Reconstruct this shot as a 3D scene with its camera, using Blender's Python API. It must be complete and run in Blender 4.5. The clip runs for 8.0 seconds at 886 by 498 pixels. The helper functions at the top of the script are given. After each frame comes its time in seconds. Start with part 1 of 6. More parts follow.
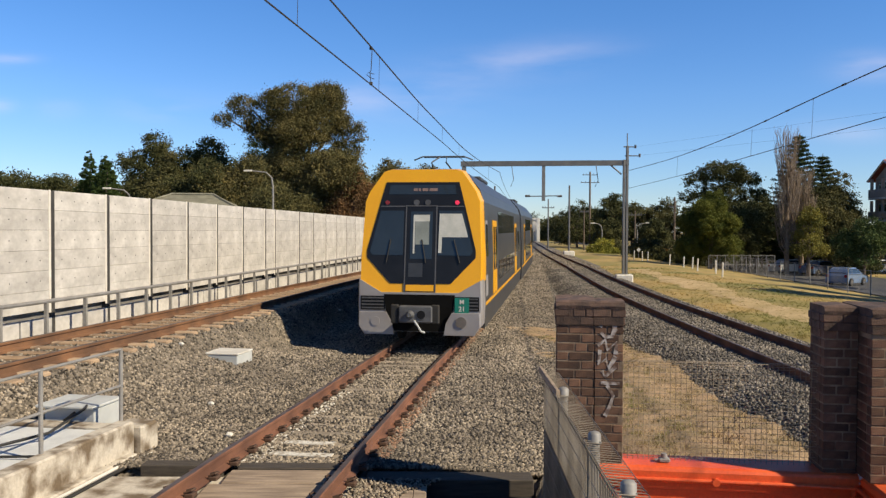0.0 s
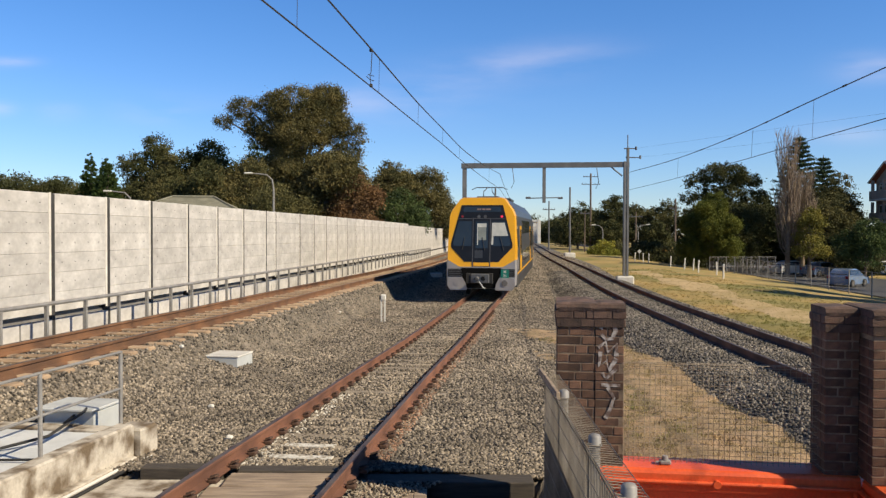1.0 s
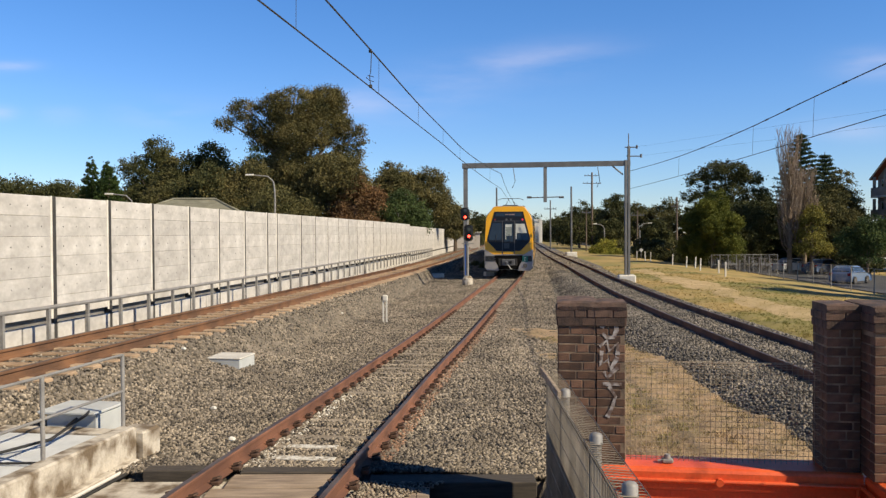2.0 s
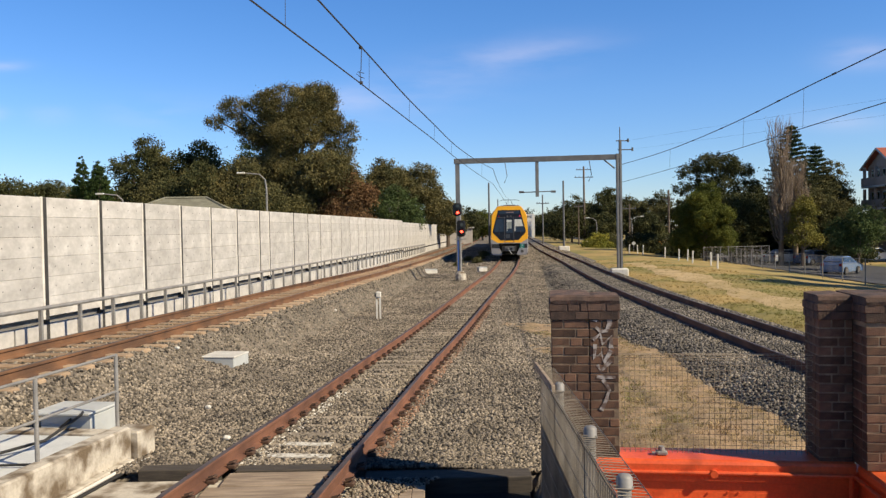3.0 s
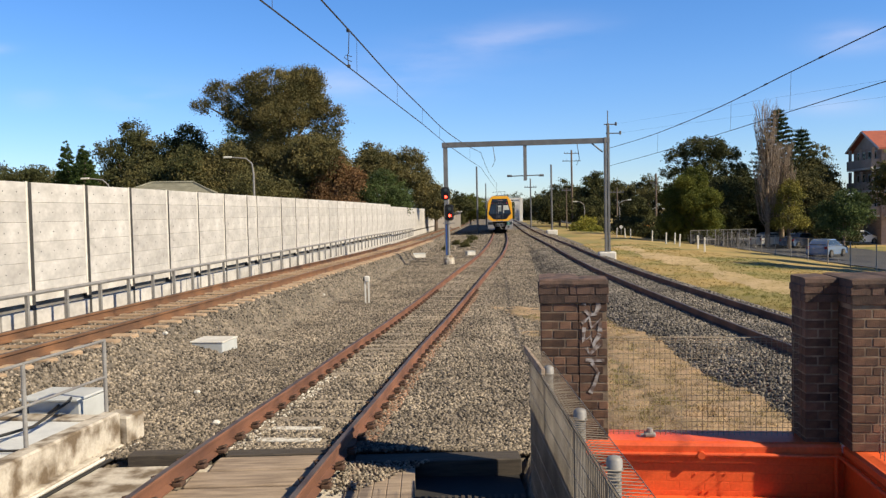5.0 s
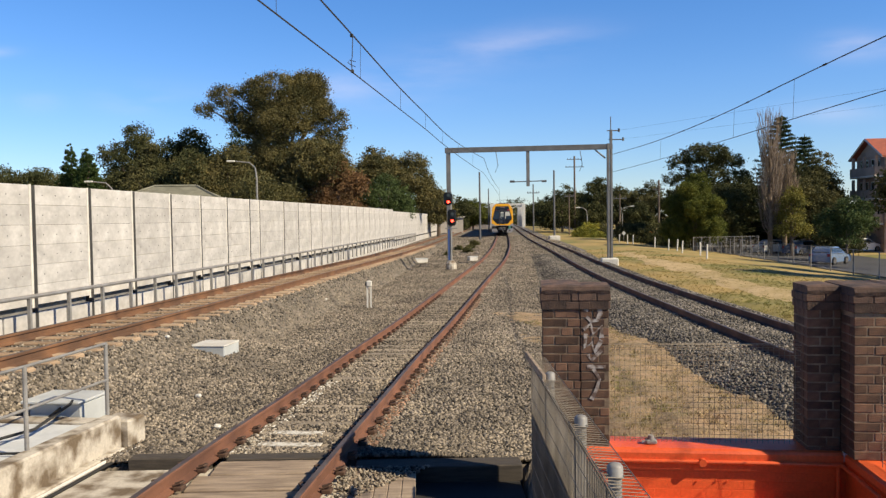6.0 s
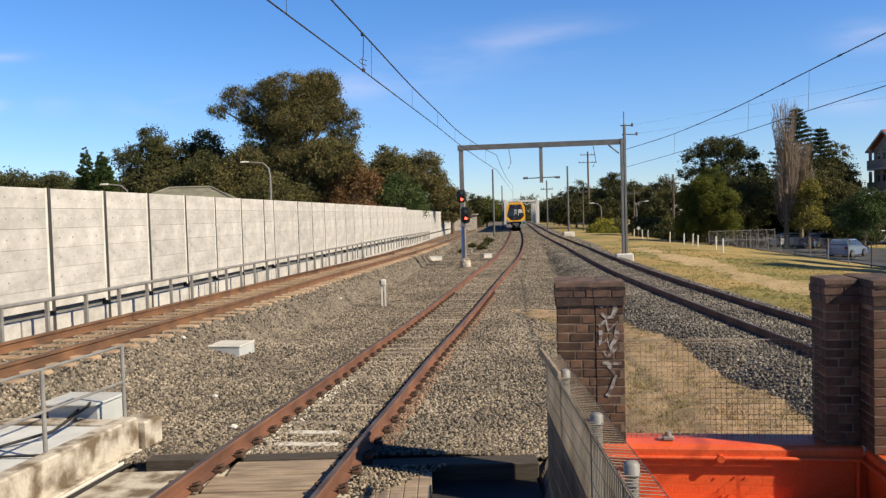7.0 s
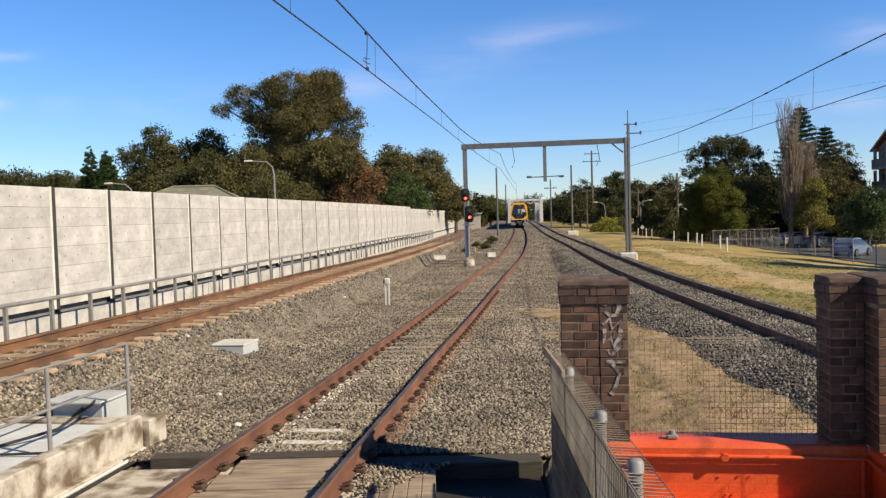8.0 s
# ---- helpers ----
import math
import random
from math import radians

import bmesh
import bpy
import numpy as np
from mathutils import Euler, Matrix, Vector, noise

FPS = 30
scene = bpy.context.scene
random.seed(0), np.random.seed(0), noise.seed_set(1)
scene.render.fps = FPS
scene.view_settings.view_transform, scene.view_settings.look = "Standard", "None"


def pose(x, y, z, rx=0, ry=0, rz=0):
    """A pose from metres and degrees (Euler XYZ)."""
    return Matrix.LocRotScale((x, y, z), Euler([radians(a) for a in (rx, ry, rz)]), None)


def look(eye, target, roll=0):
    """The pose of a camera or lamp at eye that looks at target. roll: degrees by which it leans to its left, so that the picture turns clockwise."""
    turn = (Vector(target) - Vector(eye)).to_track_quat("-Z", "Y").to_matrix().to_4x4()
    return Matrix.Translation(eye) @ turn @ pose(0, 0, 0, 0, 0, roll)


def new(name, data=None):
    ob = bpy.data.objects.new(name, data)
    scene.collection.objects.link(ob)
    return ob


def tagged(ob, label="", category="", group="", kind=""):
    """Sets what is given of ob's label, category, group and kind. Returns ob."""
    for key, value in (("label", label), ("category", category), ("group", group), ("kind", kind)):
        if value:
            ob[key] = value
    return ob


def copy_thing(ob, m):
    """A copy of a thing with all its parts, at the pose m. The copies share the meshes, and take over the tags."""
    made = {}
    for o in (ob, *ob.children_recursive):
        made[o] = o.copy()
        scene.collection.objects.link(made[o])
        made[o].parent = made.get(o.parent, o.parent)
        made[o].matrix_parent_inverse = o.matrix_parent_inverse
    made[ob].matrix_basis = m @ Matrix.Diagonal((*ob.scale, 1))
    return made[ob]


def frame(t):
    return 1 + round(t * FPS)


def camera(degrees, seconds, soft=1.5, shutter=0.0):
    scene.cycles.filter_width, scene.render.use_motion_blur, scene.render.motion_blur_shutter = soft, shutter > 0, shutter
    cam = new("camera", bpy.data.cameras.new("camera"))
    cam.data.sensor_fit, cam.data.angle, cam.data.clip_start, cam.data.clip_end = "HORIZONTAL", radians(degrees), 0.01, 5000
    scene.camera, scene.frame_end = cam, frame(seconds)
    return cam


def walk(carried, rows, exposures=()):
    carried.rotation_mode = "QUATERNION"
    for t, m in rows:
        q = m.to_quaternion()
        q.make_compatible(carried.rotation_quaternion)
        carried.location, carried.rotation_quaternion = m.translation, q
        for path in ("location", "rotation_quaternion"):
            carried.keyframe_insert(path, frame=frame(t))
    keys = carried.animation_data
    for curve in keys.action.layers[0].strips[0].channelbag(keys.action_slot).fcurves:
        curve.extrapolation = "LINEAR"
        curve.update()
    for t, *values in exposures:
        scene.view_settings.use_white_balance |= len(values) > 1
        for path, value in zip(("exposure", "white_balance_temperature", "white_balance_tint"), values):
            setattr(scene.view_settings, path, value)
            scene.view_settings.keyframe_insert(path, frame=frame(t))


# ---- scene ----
cam = camera(57.1, 8.0, 1.35)
PATH = [
    (0, (-0.013, 0.024, 2.535), (-0.01, 2.024, 2.491), 0.3),
    (0.5, (-0.008, 0.032, 2.536), (-0.009, 2.031, 2.493), 0.3),
    (1, (-0.004, 0.042, 2.534), (-0.003, 2.041, 2.495), 0.2),
    (1.5, (0.004, 0.043, 2.533), (0.0, 2.043, 2.495), 0.0),
    (3, (0.012, 0.036, 2.533), (0.026, 2.035, 2.484), -1.0),
    (3.5, (0.008, 0.051, 2.532), (0.029, 2.05, 2.468), -1.4),
    (4, (-0.001, 0.034, 2.531), (0.023, 2.032, 2.452), -1.6),
    (4.5, (-0.001, 0.04, 2.532), (0.035, 2.037, 2.439), -1.4),
    (6, (0.003, 0.037, 2.536), (0.04, 2.036, 2.46), -0.8),
    (6.5, (0.008, 0.041, 2.534), (0.021, 2.04, 2.456), -1.2),
    (7, (0.014, 0.06, 2.539), (0.016, 2.059, 2.458), -1.6),
    (7.5, (0.014, 0.053, 2.534), (0.009, 2.052, 2.456), -1.8),
    (8, (0.012, 0.06, 2.531), (0.005, 2.059, 2.448), -1.6),
]
walk(cam, [(t, look(eye, target, roll)) for t, eye, target, roll in PATH], [(0.0, 0.40), (3.5, 0.44), (4.5, 0.56), (6.0, 0.46), (8.0, 0.46)])

# ---- light ----
SUN_EL, SUN_AZ = 38.0, (0.88, -0.475)
world = bpy.data.worlds.new("sky")
scene.world = world
world.use_nodes = True
wn, wl = world.node_tree.nodes, world.node_tree.links
sky = wn.new("ShaderNodeTexSky")
sky.sky_type, sky.sun_disc = "NISHITA", False
sky.sun_elevation = radians(SUN_EL)
sky.sun_rotation = math.atan2(SUN_AZ[0], SUN_AZ[1])
sky.air_density, sky.dust_density, sky.ozone_density = 1.0, 0.0, 4.0
bg = wn["Background"]
bg.inputs["Strength"].default_value = 0.088
deep = wn.new("ShaderNodeHueSaturation")
deep.inputs["Saturation"].default_value = 1.22
tint = wn.new("ShaderNodeMix")
tint.data_type, tint.blend_type = "RGBA", "MULTIPLY"
tint.inputs["Factor"].default_value, tint.inputs["B"].default_value = 1.0, (1.0, 0.98, 1.12, 1)
wl.new(sky.outputs[0], tint.inputs["A"]), wl.new(tint.outputs["Result"], deep.inputs["Color"])
# the blue deepens from the pale horizon to the zenith
tc = wn.new("ShaderNodeTexCoord")
dxyz = wn.new("ShaderNodeSeparateXYZ")
wl.new(tc.outputs["Generated"], dxyz.inputs[0])
grad = wn.new("ShaderNodeValToRGB")
for pos, c in ((0.0, (0.80, 0.92, 1.02)), (0.06, (0.90, 1.0, 1.07)), (0.16, (1.12, 1.14, 1.15)), (0.28, (1.22, 1.20, 1.17)), (0.50, (0.62, 0.62, 0.62)), (1.0, (0.40, 0.40, 0.40))):
    el = grad.color_ramp.elements[0] if pos == 0.0 else grad.color_ramp.elements[-1] if pos == 1.0 else grad.color_ramp.elements.new(pos)
    el.color = (*c, 1)
wl.new(dxyz.outputs["Z"], grad.inputs["Fac"])
blue = wn.new("ShaderNodeMix")
blue.data_type, blue.blend_type = "RGBA", "MULTIPLY"
blue.inputs["Factor"].default_value = 1.0
wl.new(deep.outputs[0], blue.inputs["A"]), wl.new(grad.outputs[0], blue.inputs["B"])


def sky_math(op, a, b=0.0, c=0.0):
    n_ = wn.new("ShaderNodeMath")
    n_.operation = op
    for i_, q_ in enumerate((a, b, c)):
        if isinstance(q_, (int, float)):
            n_.inputs[i_].default_value = q_
        else:
            wl.new(q_, n_.inputs[i_])
    return n_.outputs[0]


# thin high cloud: a few wisps, each by bearing and height over the horizon
ahead = sky_math("MAXIMUM", dxyz.outputs["Y"], 0.05)
bear, rise = sky_math("DIVIDE", dxyz.outputs["X"], ahead), sky_math("DIVIDE", dxyz.outputs["Z"], ahead)
cm = wn.new("ShaderNodeMapping")
cm.inputs["Scale"].default_value = (5.0, 5.0, 22.0)
cn = wn.new("ShaderNodeTexNoise")
cn.inputs["Scale"].default_value, cn.inputs["Detail"].default_value = 1.6, 7
wl.new(tc.outputs["Generated"], cm.inputs["Vector"]), wl.new(cm.outputs[0], cn.inputs["Vector"])
torn = sky_math("SMOOTH_MAX", sky_math("MULTIPLY_ADD", cn.outputs["Fac"], 3.4, -1.15), 0.0, 0.1)
cloud = None
for b0, r0, wide, tall, tilt, thick in ((0.09, 0.208, 0.10, 0.020, 0.12, 0.24), (-0.09, 0.160, 0.13, 0.024, 0.05, 0.20), (-0.535, 0.207, 0.030, 0.0065, 0.03, 0.55), (-0.545, 0.150, 0.020, 0.008, 0.0, 0.35), (-0.345, 0.150, 0.05, 0.016, 0.0, 0.16), (-0.47, 0.148, 0.025, 0.012, 0.0, 0.16), (0.53, 0.205, 0.05, 0.016, 0.05, 0.30), (0.50, 0.125, 0.06, 0.014, 0.0, 0.16)):
    u_ = sky_math("DIVIDE", sky_math("SUBTRACT", bear, b0), wide)
    w_ = sky_math("DIVIDE", sky_math("SUBTRACT", sky_math("SUBTRACT", rise, r0), sky_math("MULTIPLY", sky_math("SUBTRACT", bear, b0), tilt)), tall)
    g_ = sky_math("POWER", 2.718, sky_math("MULTIPLY", sky_math("ADD", sky_math("MULTIPLY", u_, u_), sky_math("MULTIPLY", w_, w_)), -1.0))
    g_ = sky_math("MULTIPLY", g_, thick)
    cloud = g_ if cloud is None else sky_math("ADD", cloud, g_)
cloud = sky_math("MINIMUM", sky_math("MULTIPLY", cloud, torn), 0.7)
cx = wn.new("ShaderNodeMix")
cx.data_type = "RGBA"
cx.inputs["B"].default_value = (8.0, 7.4, 8.4, 1)
wl.new(cloud, cx.inputs["Factor"]), wl.new(blue.outputs["Result"], cx.inputs["A"]), wl.new(cx.outputs["Result"], bg.inputs["Color"])
sun = new("sun", bpy.data.lights.new("sun", "SUN"))
sun.data.energy, sun.data.angle, sun.data.color = 5.0, radians(0.6), (1.0, 0.86, 0.63)
_c = math.cos(radians(SUN_EL))
sun.matrix_world = look((0, 0, 60), (-SUN_AZ[0] * _c, -SUN_AZ[1] * _c, 60 - math.sin(radians(SUN_EL))))


# ---- materials ----
def mat(name, col, col2=None, rough=0.7, metal=0.0, scale=4.0, fine=60.0, bump=0.2, dist=0.01, island=0.0, rand=0.0, stretch=(1, 1, 1), lo=0.35, hi=0.65, spec=0.5, world_space=False, vary=0.25):
    """Two-scale noise between two colours, with fine grain and bump."""
    m = bpy.data.materials.new(name)
    m.use_nodes = True
    n, l = m.node_tree.nodes, m.node_tree.links
    p = n["Principled BSDF"]
    p.inputs["Roughness"].default_value, p.inputs["Metallic"].default_value = rough, metal
    p.inputs["Specular IOR Level"].default_value = spec
    col2 = col2 or tuple(c * 0.75 for c in col)
    col, col2 = tuple(c * 0.83 for c in col), tuple(c * 0.83 for c in col2)
    if world_space:
        src = n.new("ShaderNodeNewGeometry").outputs["Position"]
    else:
        src = n.new("ShaderNodeTexCoord").outputs["Object"]
    mp = n.new("ShaderNodeMapping")
    mp.inputs["Scale"].default_value = stretch
    l.new(src, mp.inputs["Vector"])
    a = n.new("ShaderNodeTexNoise")
    a.inputs["Scale"].default_value, a.inputs["Detail"].default_value = scale, 6
    b = n.new("ShaderNodeTexNoise")
    b.inputs["Scale"].default_value, b.inputs["Detail"].default_value = fine, 4
    l.new(mp.outputs[0], a.inputs["Vector"]), l.new(mp.outputs[0], b.inputs["Vector"])
    r = n.new("ShaderNodeMapRange")
    r.inputs["From Min"].default_value, r.inputs["From Max"].default_value = lo, hi
    l.new(a.outputs["Fac"], r.inputs["Value"])
    mix = n.new("ShaderNodeMix")
    mix.data_type = "RGBA"
    mix.inputs["A"].default_value, mix.inputs["B"].default_value = (*col, 1), (*col2, 1)
    l.new(r.outputs[0], mix.inputs["Factor"])
    hsv = n.new("ShaderNodeHueSaturation")
    l.new(mix.outputs["Result"], hsv.inputs["Color"])
    v = n.new("ShaderNodeMapRange")
    v.inputs["To Min"].default_value, v.inputs["To Max"].default_value = 1 - vary, 1 + vary
    l.new(b.outputs["Fac"], v.inputs["Value"])
    val = v.outputs[0]
    for amount, kind in ((island, "island"), (rand, "object")):
        if amount:
            if kind == "island":
                s = n.new("ShaderNodeNewGeometry").outputs["Random Per Island"]
            else:
                s = n.new("ShaderNodeObjectInfo").outputs["Random"]
            q = n.new("ShaderNodeMapRange")
            q.inputs["To Min"].default_value, q.inputs["To Max"].default_value = 1 - amount, 1 + amount
            l.new(s, q.inputs["Value"])
            mu = n.new("ShaderNodeMath")
            mu.operation = "MULTIPLY"
            l.new(val, mu.inputs[0]), l.new(q.outputs[0], mu.inputs[1])
            val = mu.outputs[0]
    l.new(val, hsv.inputs["Value"])
    l.new(hsv.outputs[0], p.inputs["Base Color"])
    if bump:
        bp = n.new("ShaderNodeBump")
        bp.inputs["Strength"].default_value, bp.inputs["Distance"].default_value = bump, dist
        l.new(b.outputs["Fac"], bp.inputs["Height"])
        l.new(bp.outputs[0], p.inputs["Normal"])
    return m


def glow(name, col, strength):
    m = bpy.data.materials.new(name)
    m.use_nodes = True
    p = m.node_tree.nodes["Principled BSDF"]
    p.inputs["Base Color"].default_value = (*col, 1)
    p.inputs["Emission Color"].default_value = (*col, 1)
    p.inputs["Emission Strength"].default_value = strength
    return m


def leafy(name, col, col2, rand=0.0):
    """Foliage: per-leaf variation and some light through the leaf."""
    m = mat(name, col, col2, rough=0.7, scale=0.7, fine=3.0, bump=0, island=0.16, lo=0.38, hi=0.62, rand=rand, spec=0.12)
    n, l = m.node_tree.nodes, m.node_tree.links
    p = n["Principled BSDF"]
    tr = n.new("ShaderNodeBsdfTranslucent")
    l.new(p.inputs["Base Color"].links[0].from_socket, tr.inputs["Color"])
    ms = n.new("ShaderNodeMixShader")
    ms.inputs["Fac"].default_value = 0.22
    l.new(p.outputs[0], ms.inputs[1]), l.new(tr.outputs[0], ms.inputs[2])
    l.new(ms.outputs[0], n["Material Output"].inputs["Surface"])
    return m


M_BALLAST = mat("ballast", (0.25, 0.21, 0.163), (0.12, 0.102, 0.08), rough=0.95, scale=2.6, fine=13, bump=1.0, dist=0.06, world_space=True, vary=0.75)
M_STONE = mat("ballast_stone", (0.272, 0.229, 0.176), (0.15, 0.126, 0.099), rough=0.9, scale=0.7, fine=40, bump=0.3, island=0.92, world_space=True)
M_BALLAST2 = mat("ballast_dark", (0.20, 0.18, 0.155), (0.13, 0.118, 0.102), rough=0.95, scale=0.8, fine=13, bump=1.0, dist=0.06, world_space=True, vary=0.75)
M_CHALK = mat("chalk_stain", (0.72, 0.69, 0.62), (0.34, 0.29, 0.22), rough=0.95, scale=14, fine=50, bump=0.4, lo=0.45, hi=0.6)
M_RUSTSTONE = mat("rust_stained_stone", (0.36, 0.21, 0.135), (0.20, 0.12, 0.08), rough=0.9, scale=0.7, fine=40, bump=0.3, island=0.6, world_space=True)
M_STONE2 = mat("ballast_stone_dark", (0.215, 0.19, 0.16), (0.105, 0.095, 0.083), rough=0.9, scale=0.7, fine=40, bump=0.3, island=0.9, world_space=True)
M_GRASS = mat("grass", (0.41, 0.29, 0.10), (0.17, 0.175, 0.04), rough=0.95, scale=0.16, fine=1.6, bump=0.6, dist=0.05, world_space=True, lo=0.44, hi=0.66, vary=0.45)
M_STRAW = mat("dry_earth", (0.42, 0.29, 0.17), (0.28, 0.205, 0.11), rough=0.95, scale=2.0, fine=24, bump=1.0, dist=0.03, world_space=True, vary=0.5)
M_PATH = mat("sandy_path", (0.56, 0.41, 0.22), (0.40, 0.30, 0.13), rough=0.95, scale=0.7, fine=14, bump=0.6, dist=0.03, world_space=True, vary=0.35)
M_ASPHALT = mat("asphalt", (0.075, 0.075, 0.078), (0.05, 0.05, 0.053), rough=0.9, scale=0.5, fine=40, bump=0.3, world_space=True)
M_RAIL = mat("rusty_rail", (0.245, 0.108, 0.062), (0.13, 0.058, 0.036), rough=0.8, scale=1.5, fine=50, bump=0.2)
M_HEAD = mat("rail_head", (0.15, 0.12, 0.105), (0.09, 0.062, 0.05), rough=0.55, metal=0.2, scale=2, fine=60, bump=0.05)
M_RAIL2 = mat("orange_rust_rail", (0.235, 0.115, 0.055), (0.12, 0.062, 0.034), rough=0.85, scale=1.5, fine=50, bump=0.2)
M_SLEEPER2 = mat("rust_dusted_sleeper", (0.52, 0.38, 0.25), (0.30, 0.20, 0.12), rough=0.9, scale=2.2, fine=40, bump=0.3, rand=0.15)
M_SLEEPER = mat("concrete_sleeper", (0.42, 0.36, 0.28), (0.30, 0.245, 0.18), rough=0.9, scale=3, fine=50, bump=0.3, rand=0.2)
M_CONC = mat("panel_concrete", (0.645, 0.62, 0.585), (0.44, 0.42, 0.395), rough=0.9, scale=1.7, fine=9, bump=0.2, lo=0.36, hi=0.68, rand=0.07, island=0.06, stretch=(0.8, 1, 1.1))
M_OLDCONC = mat("weathered_concrete", (0.60, 0.545, 0.46), (0.17, 0.125, 0.08), rough=0.95, scale=3.4, fine=30, bump=0.5, lo=0.42, hi=0.62)
M_PAVING = mat("platform_paving", (0.34, 0.325, 0.30), (0.27, 0.255, 0.235), rough=0.9, scale=1.2, fine=40, bump=0.2)
M_GALV = mat("galvanised_steel", (0.33, 0.32, 0.305), (0.24, 0.23, 0.22), rough=0.6, metal=0.15, scale=3, fine=40, bump=0.05)
M_DARKSTEEL = mat("dark_steel", (0.16, 0.165, 0.17), (0.10, 0.10, 0.11), rough=0.6, metal=0.4, scale=3, fine=40, bump=0.05)
M_MESHWIRE = mat("rusty_mesh", (0.46, 0.39, 0.29), (0.27, 0.215, 0.155), rough=0.7, metal=0.2, scale=3, bump=0)
M_FENCEWIRE = mat("fence_wire", (0.34, 0.295, 0.235), (0.20, 0.17, 0.13), rough=0.7, metal=0.2, scale=3, bump=0)
M_EDGE = mat("pale_edge", (0.80, 0.76, 0.69), (0.62, 0.58, 0.52), rough=0.9, scale=3, fine=20, bump=0.1, vary=0.12)
M_WIRE = mat("wire_dark", (0.05, 0.048, 0.045), rough=0.7, scale=3, bump=0)
M_BRICK = mat("brown_brick", (0.185, 0.098, 0.06), (0.075, 0.042, 0.03), rough=0.9, scale=7, fine=70, bump=0.5, rand=0.45)
M_CAPBRICK = mat("sooty_brick", (0.15, 0.09, 0.066), (0.06, 0.04, 0.033), rough=0.95, scale=6, fine=60, bump=0.6, rand=0.25)
M_MORTAR = mat("mortar", (0.32, 0.235, 0.16), (0.075, 0.05, 0.038), rough=0.95, scale=4, fine=60, bump=0.4)
M_ORANGE = mat("orange_paint", (0.92, 0.15, 0.04), (0.80, 0.11, 0.03), rough=0.45, scale=2.0, fine=30, bump=0.12)
M_TIMBER = mat("grey_timber", (0.43, 0.335, 0.245), (0.24, 0.18, 0.13), rough=0.9, scale=2, fine=25, bump=0.4, stretch=(1, 6, 6))
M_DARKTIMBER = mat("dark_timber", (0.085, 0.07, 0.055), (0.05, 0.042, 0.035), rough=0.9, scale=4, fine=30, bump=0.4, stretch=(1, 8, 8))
M_WHITE = mat("white_paint", (0.78, 0.76, 0.70), (0.66, 0.63, 0.57), rough=0.6, scale=3, fine=30, bump=0.1)
M_COVER = mat("pale_cover", (0.74, 0.76, 0.76), (0.58, 0.60, 0.60), rough=0.55, scale=2.5, fine=45, bump=0.35, vary=0.08)
M_PALE = mat("pale_plastic", (0.60, 0.62, 0.61), (0.48, 0.50, 0.50), rough=0.6, scale=2, fine=30, bump=0.05, vary=0.05)
M_YELLOW = mat("yellow_paint", (0.90, 0.44, 0.006), (0.87, 0.41, 0.005), rough=0.32, scale=1.2, fine=20, bump=0.02, vary=0.05)
M_SILVER = mat("silver_body", (0.42, 0.40, 0.40), (0.34, 0.32, 0.32), rough=0.42, metal=0.25, scale=1.2, fine=20, bump=0.03, vary=0.05)
M_BODY = mat("train_side", (0.085, 0.085, 0.086), (0.065, 0.065, 0.067), rough=0.4, metal=0.3, scale=1.2, fine=15, bump=0.03, vary=0.05)
M_BLACK = mat("black_mask", (0.018, 0.019, 0.022), (0.013, 0.014, 0.016), rough=0.28, scale=2, fine=20, bump=0.02, vary=0.05, spec=0.2)
# dark tone stands for the shade in the wall's open gaps
M_GAP = mat("gap_shade_backing", (0.24, 0.225, 0.205), (0.14, 0.13, 0.12), rough=0.9, scale=2, fine=15, bump=0.1)
M_JOINT = mat("dark_post", (0.06, 0.057, 0.054), (0.035, 0.033, 0.032), rough=0.8, scale=2, fine=15, bump=0.1)
M_VOID = mat("recess_shade_black", (0.008, 0.008, 0.008), (0.006, 0.006, 0.006), rough=0.95, scale=3, fine=20, bump=0.1, spec=0.1)
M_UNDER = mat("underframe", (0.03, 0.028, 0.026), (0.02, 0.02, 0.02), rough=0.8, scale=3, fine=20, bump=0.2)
M_GLASS = mat("dark_glass", (0.03, 0.04, 0.045), (0.025, 0.033, 0.038), rough=0.06, scale=2, bump=0, vary=0.05)
M_BLIND = mat("pale_blind", (0.60, 0.60, 0.55), (0.48, 0.49, 0.45), rough=0.8, scale=4, bump=0.05)
M_GREEN = mat("green_plate", (0.01, 0.22, 0.16), (0.01, 0.19, 0.14), rough=0.4, bump=0, vary=0.05)
M_LAMP = mat("clear_lamp", (0.35, 0.33, 0.32), (0.25, 0.24, 0.24), rough=0.15, metal=0.6, bump=0)
M_RED = glow("red_light", (1.0, 0.04, 0.02), 9)
M_LED = mat("faded_led", (0.34, 0.21, 0.16), (0.16, 0.11, 0.10), rough=0.5, scale=30, bump=0)
M_SHADE = mat("grey_green_screen", (0.26, 0.29, 0.27), (0.20, 0.225, 0.21), rough=0.7, scale=4, bump=0.05)
M_BARK = mat("bark", (0.22, 0.17, 0.13), (0.12, 0.09, 0.07), rough=0.9, scale=3, fine=20, bump=0.5, stretch=(1, 1, 0.2))
M_GUM = leafy("gum_leaves", (0.21, 0.175, 0.07), (0.085, 0.085, 0.036))
M_DARKLEAF = leafy("dark_leaves", (0.115, 0.115, 0.045), (0.055, 0.064, 0.027))
M_LIME = leafy("green_leaves", (0.175, 0.185, 0.036), (0.075, 0.095, 0.022))
M_PINE = leafy("pine_needles", (0.074, 0.105, 0.049), (0.035, 0.056, 0.028))
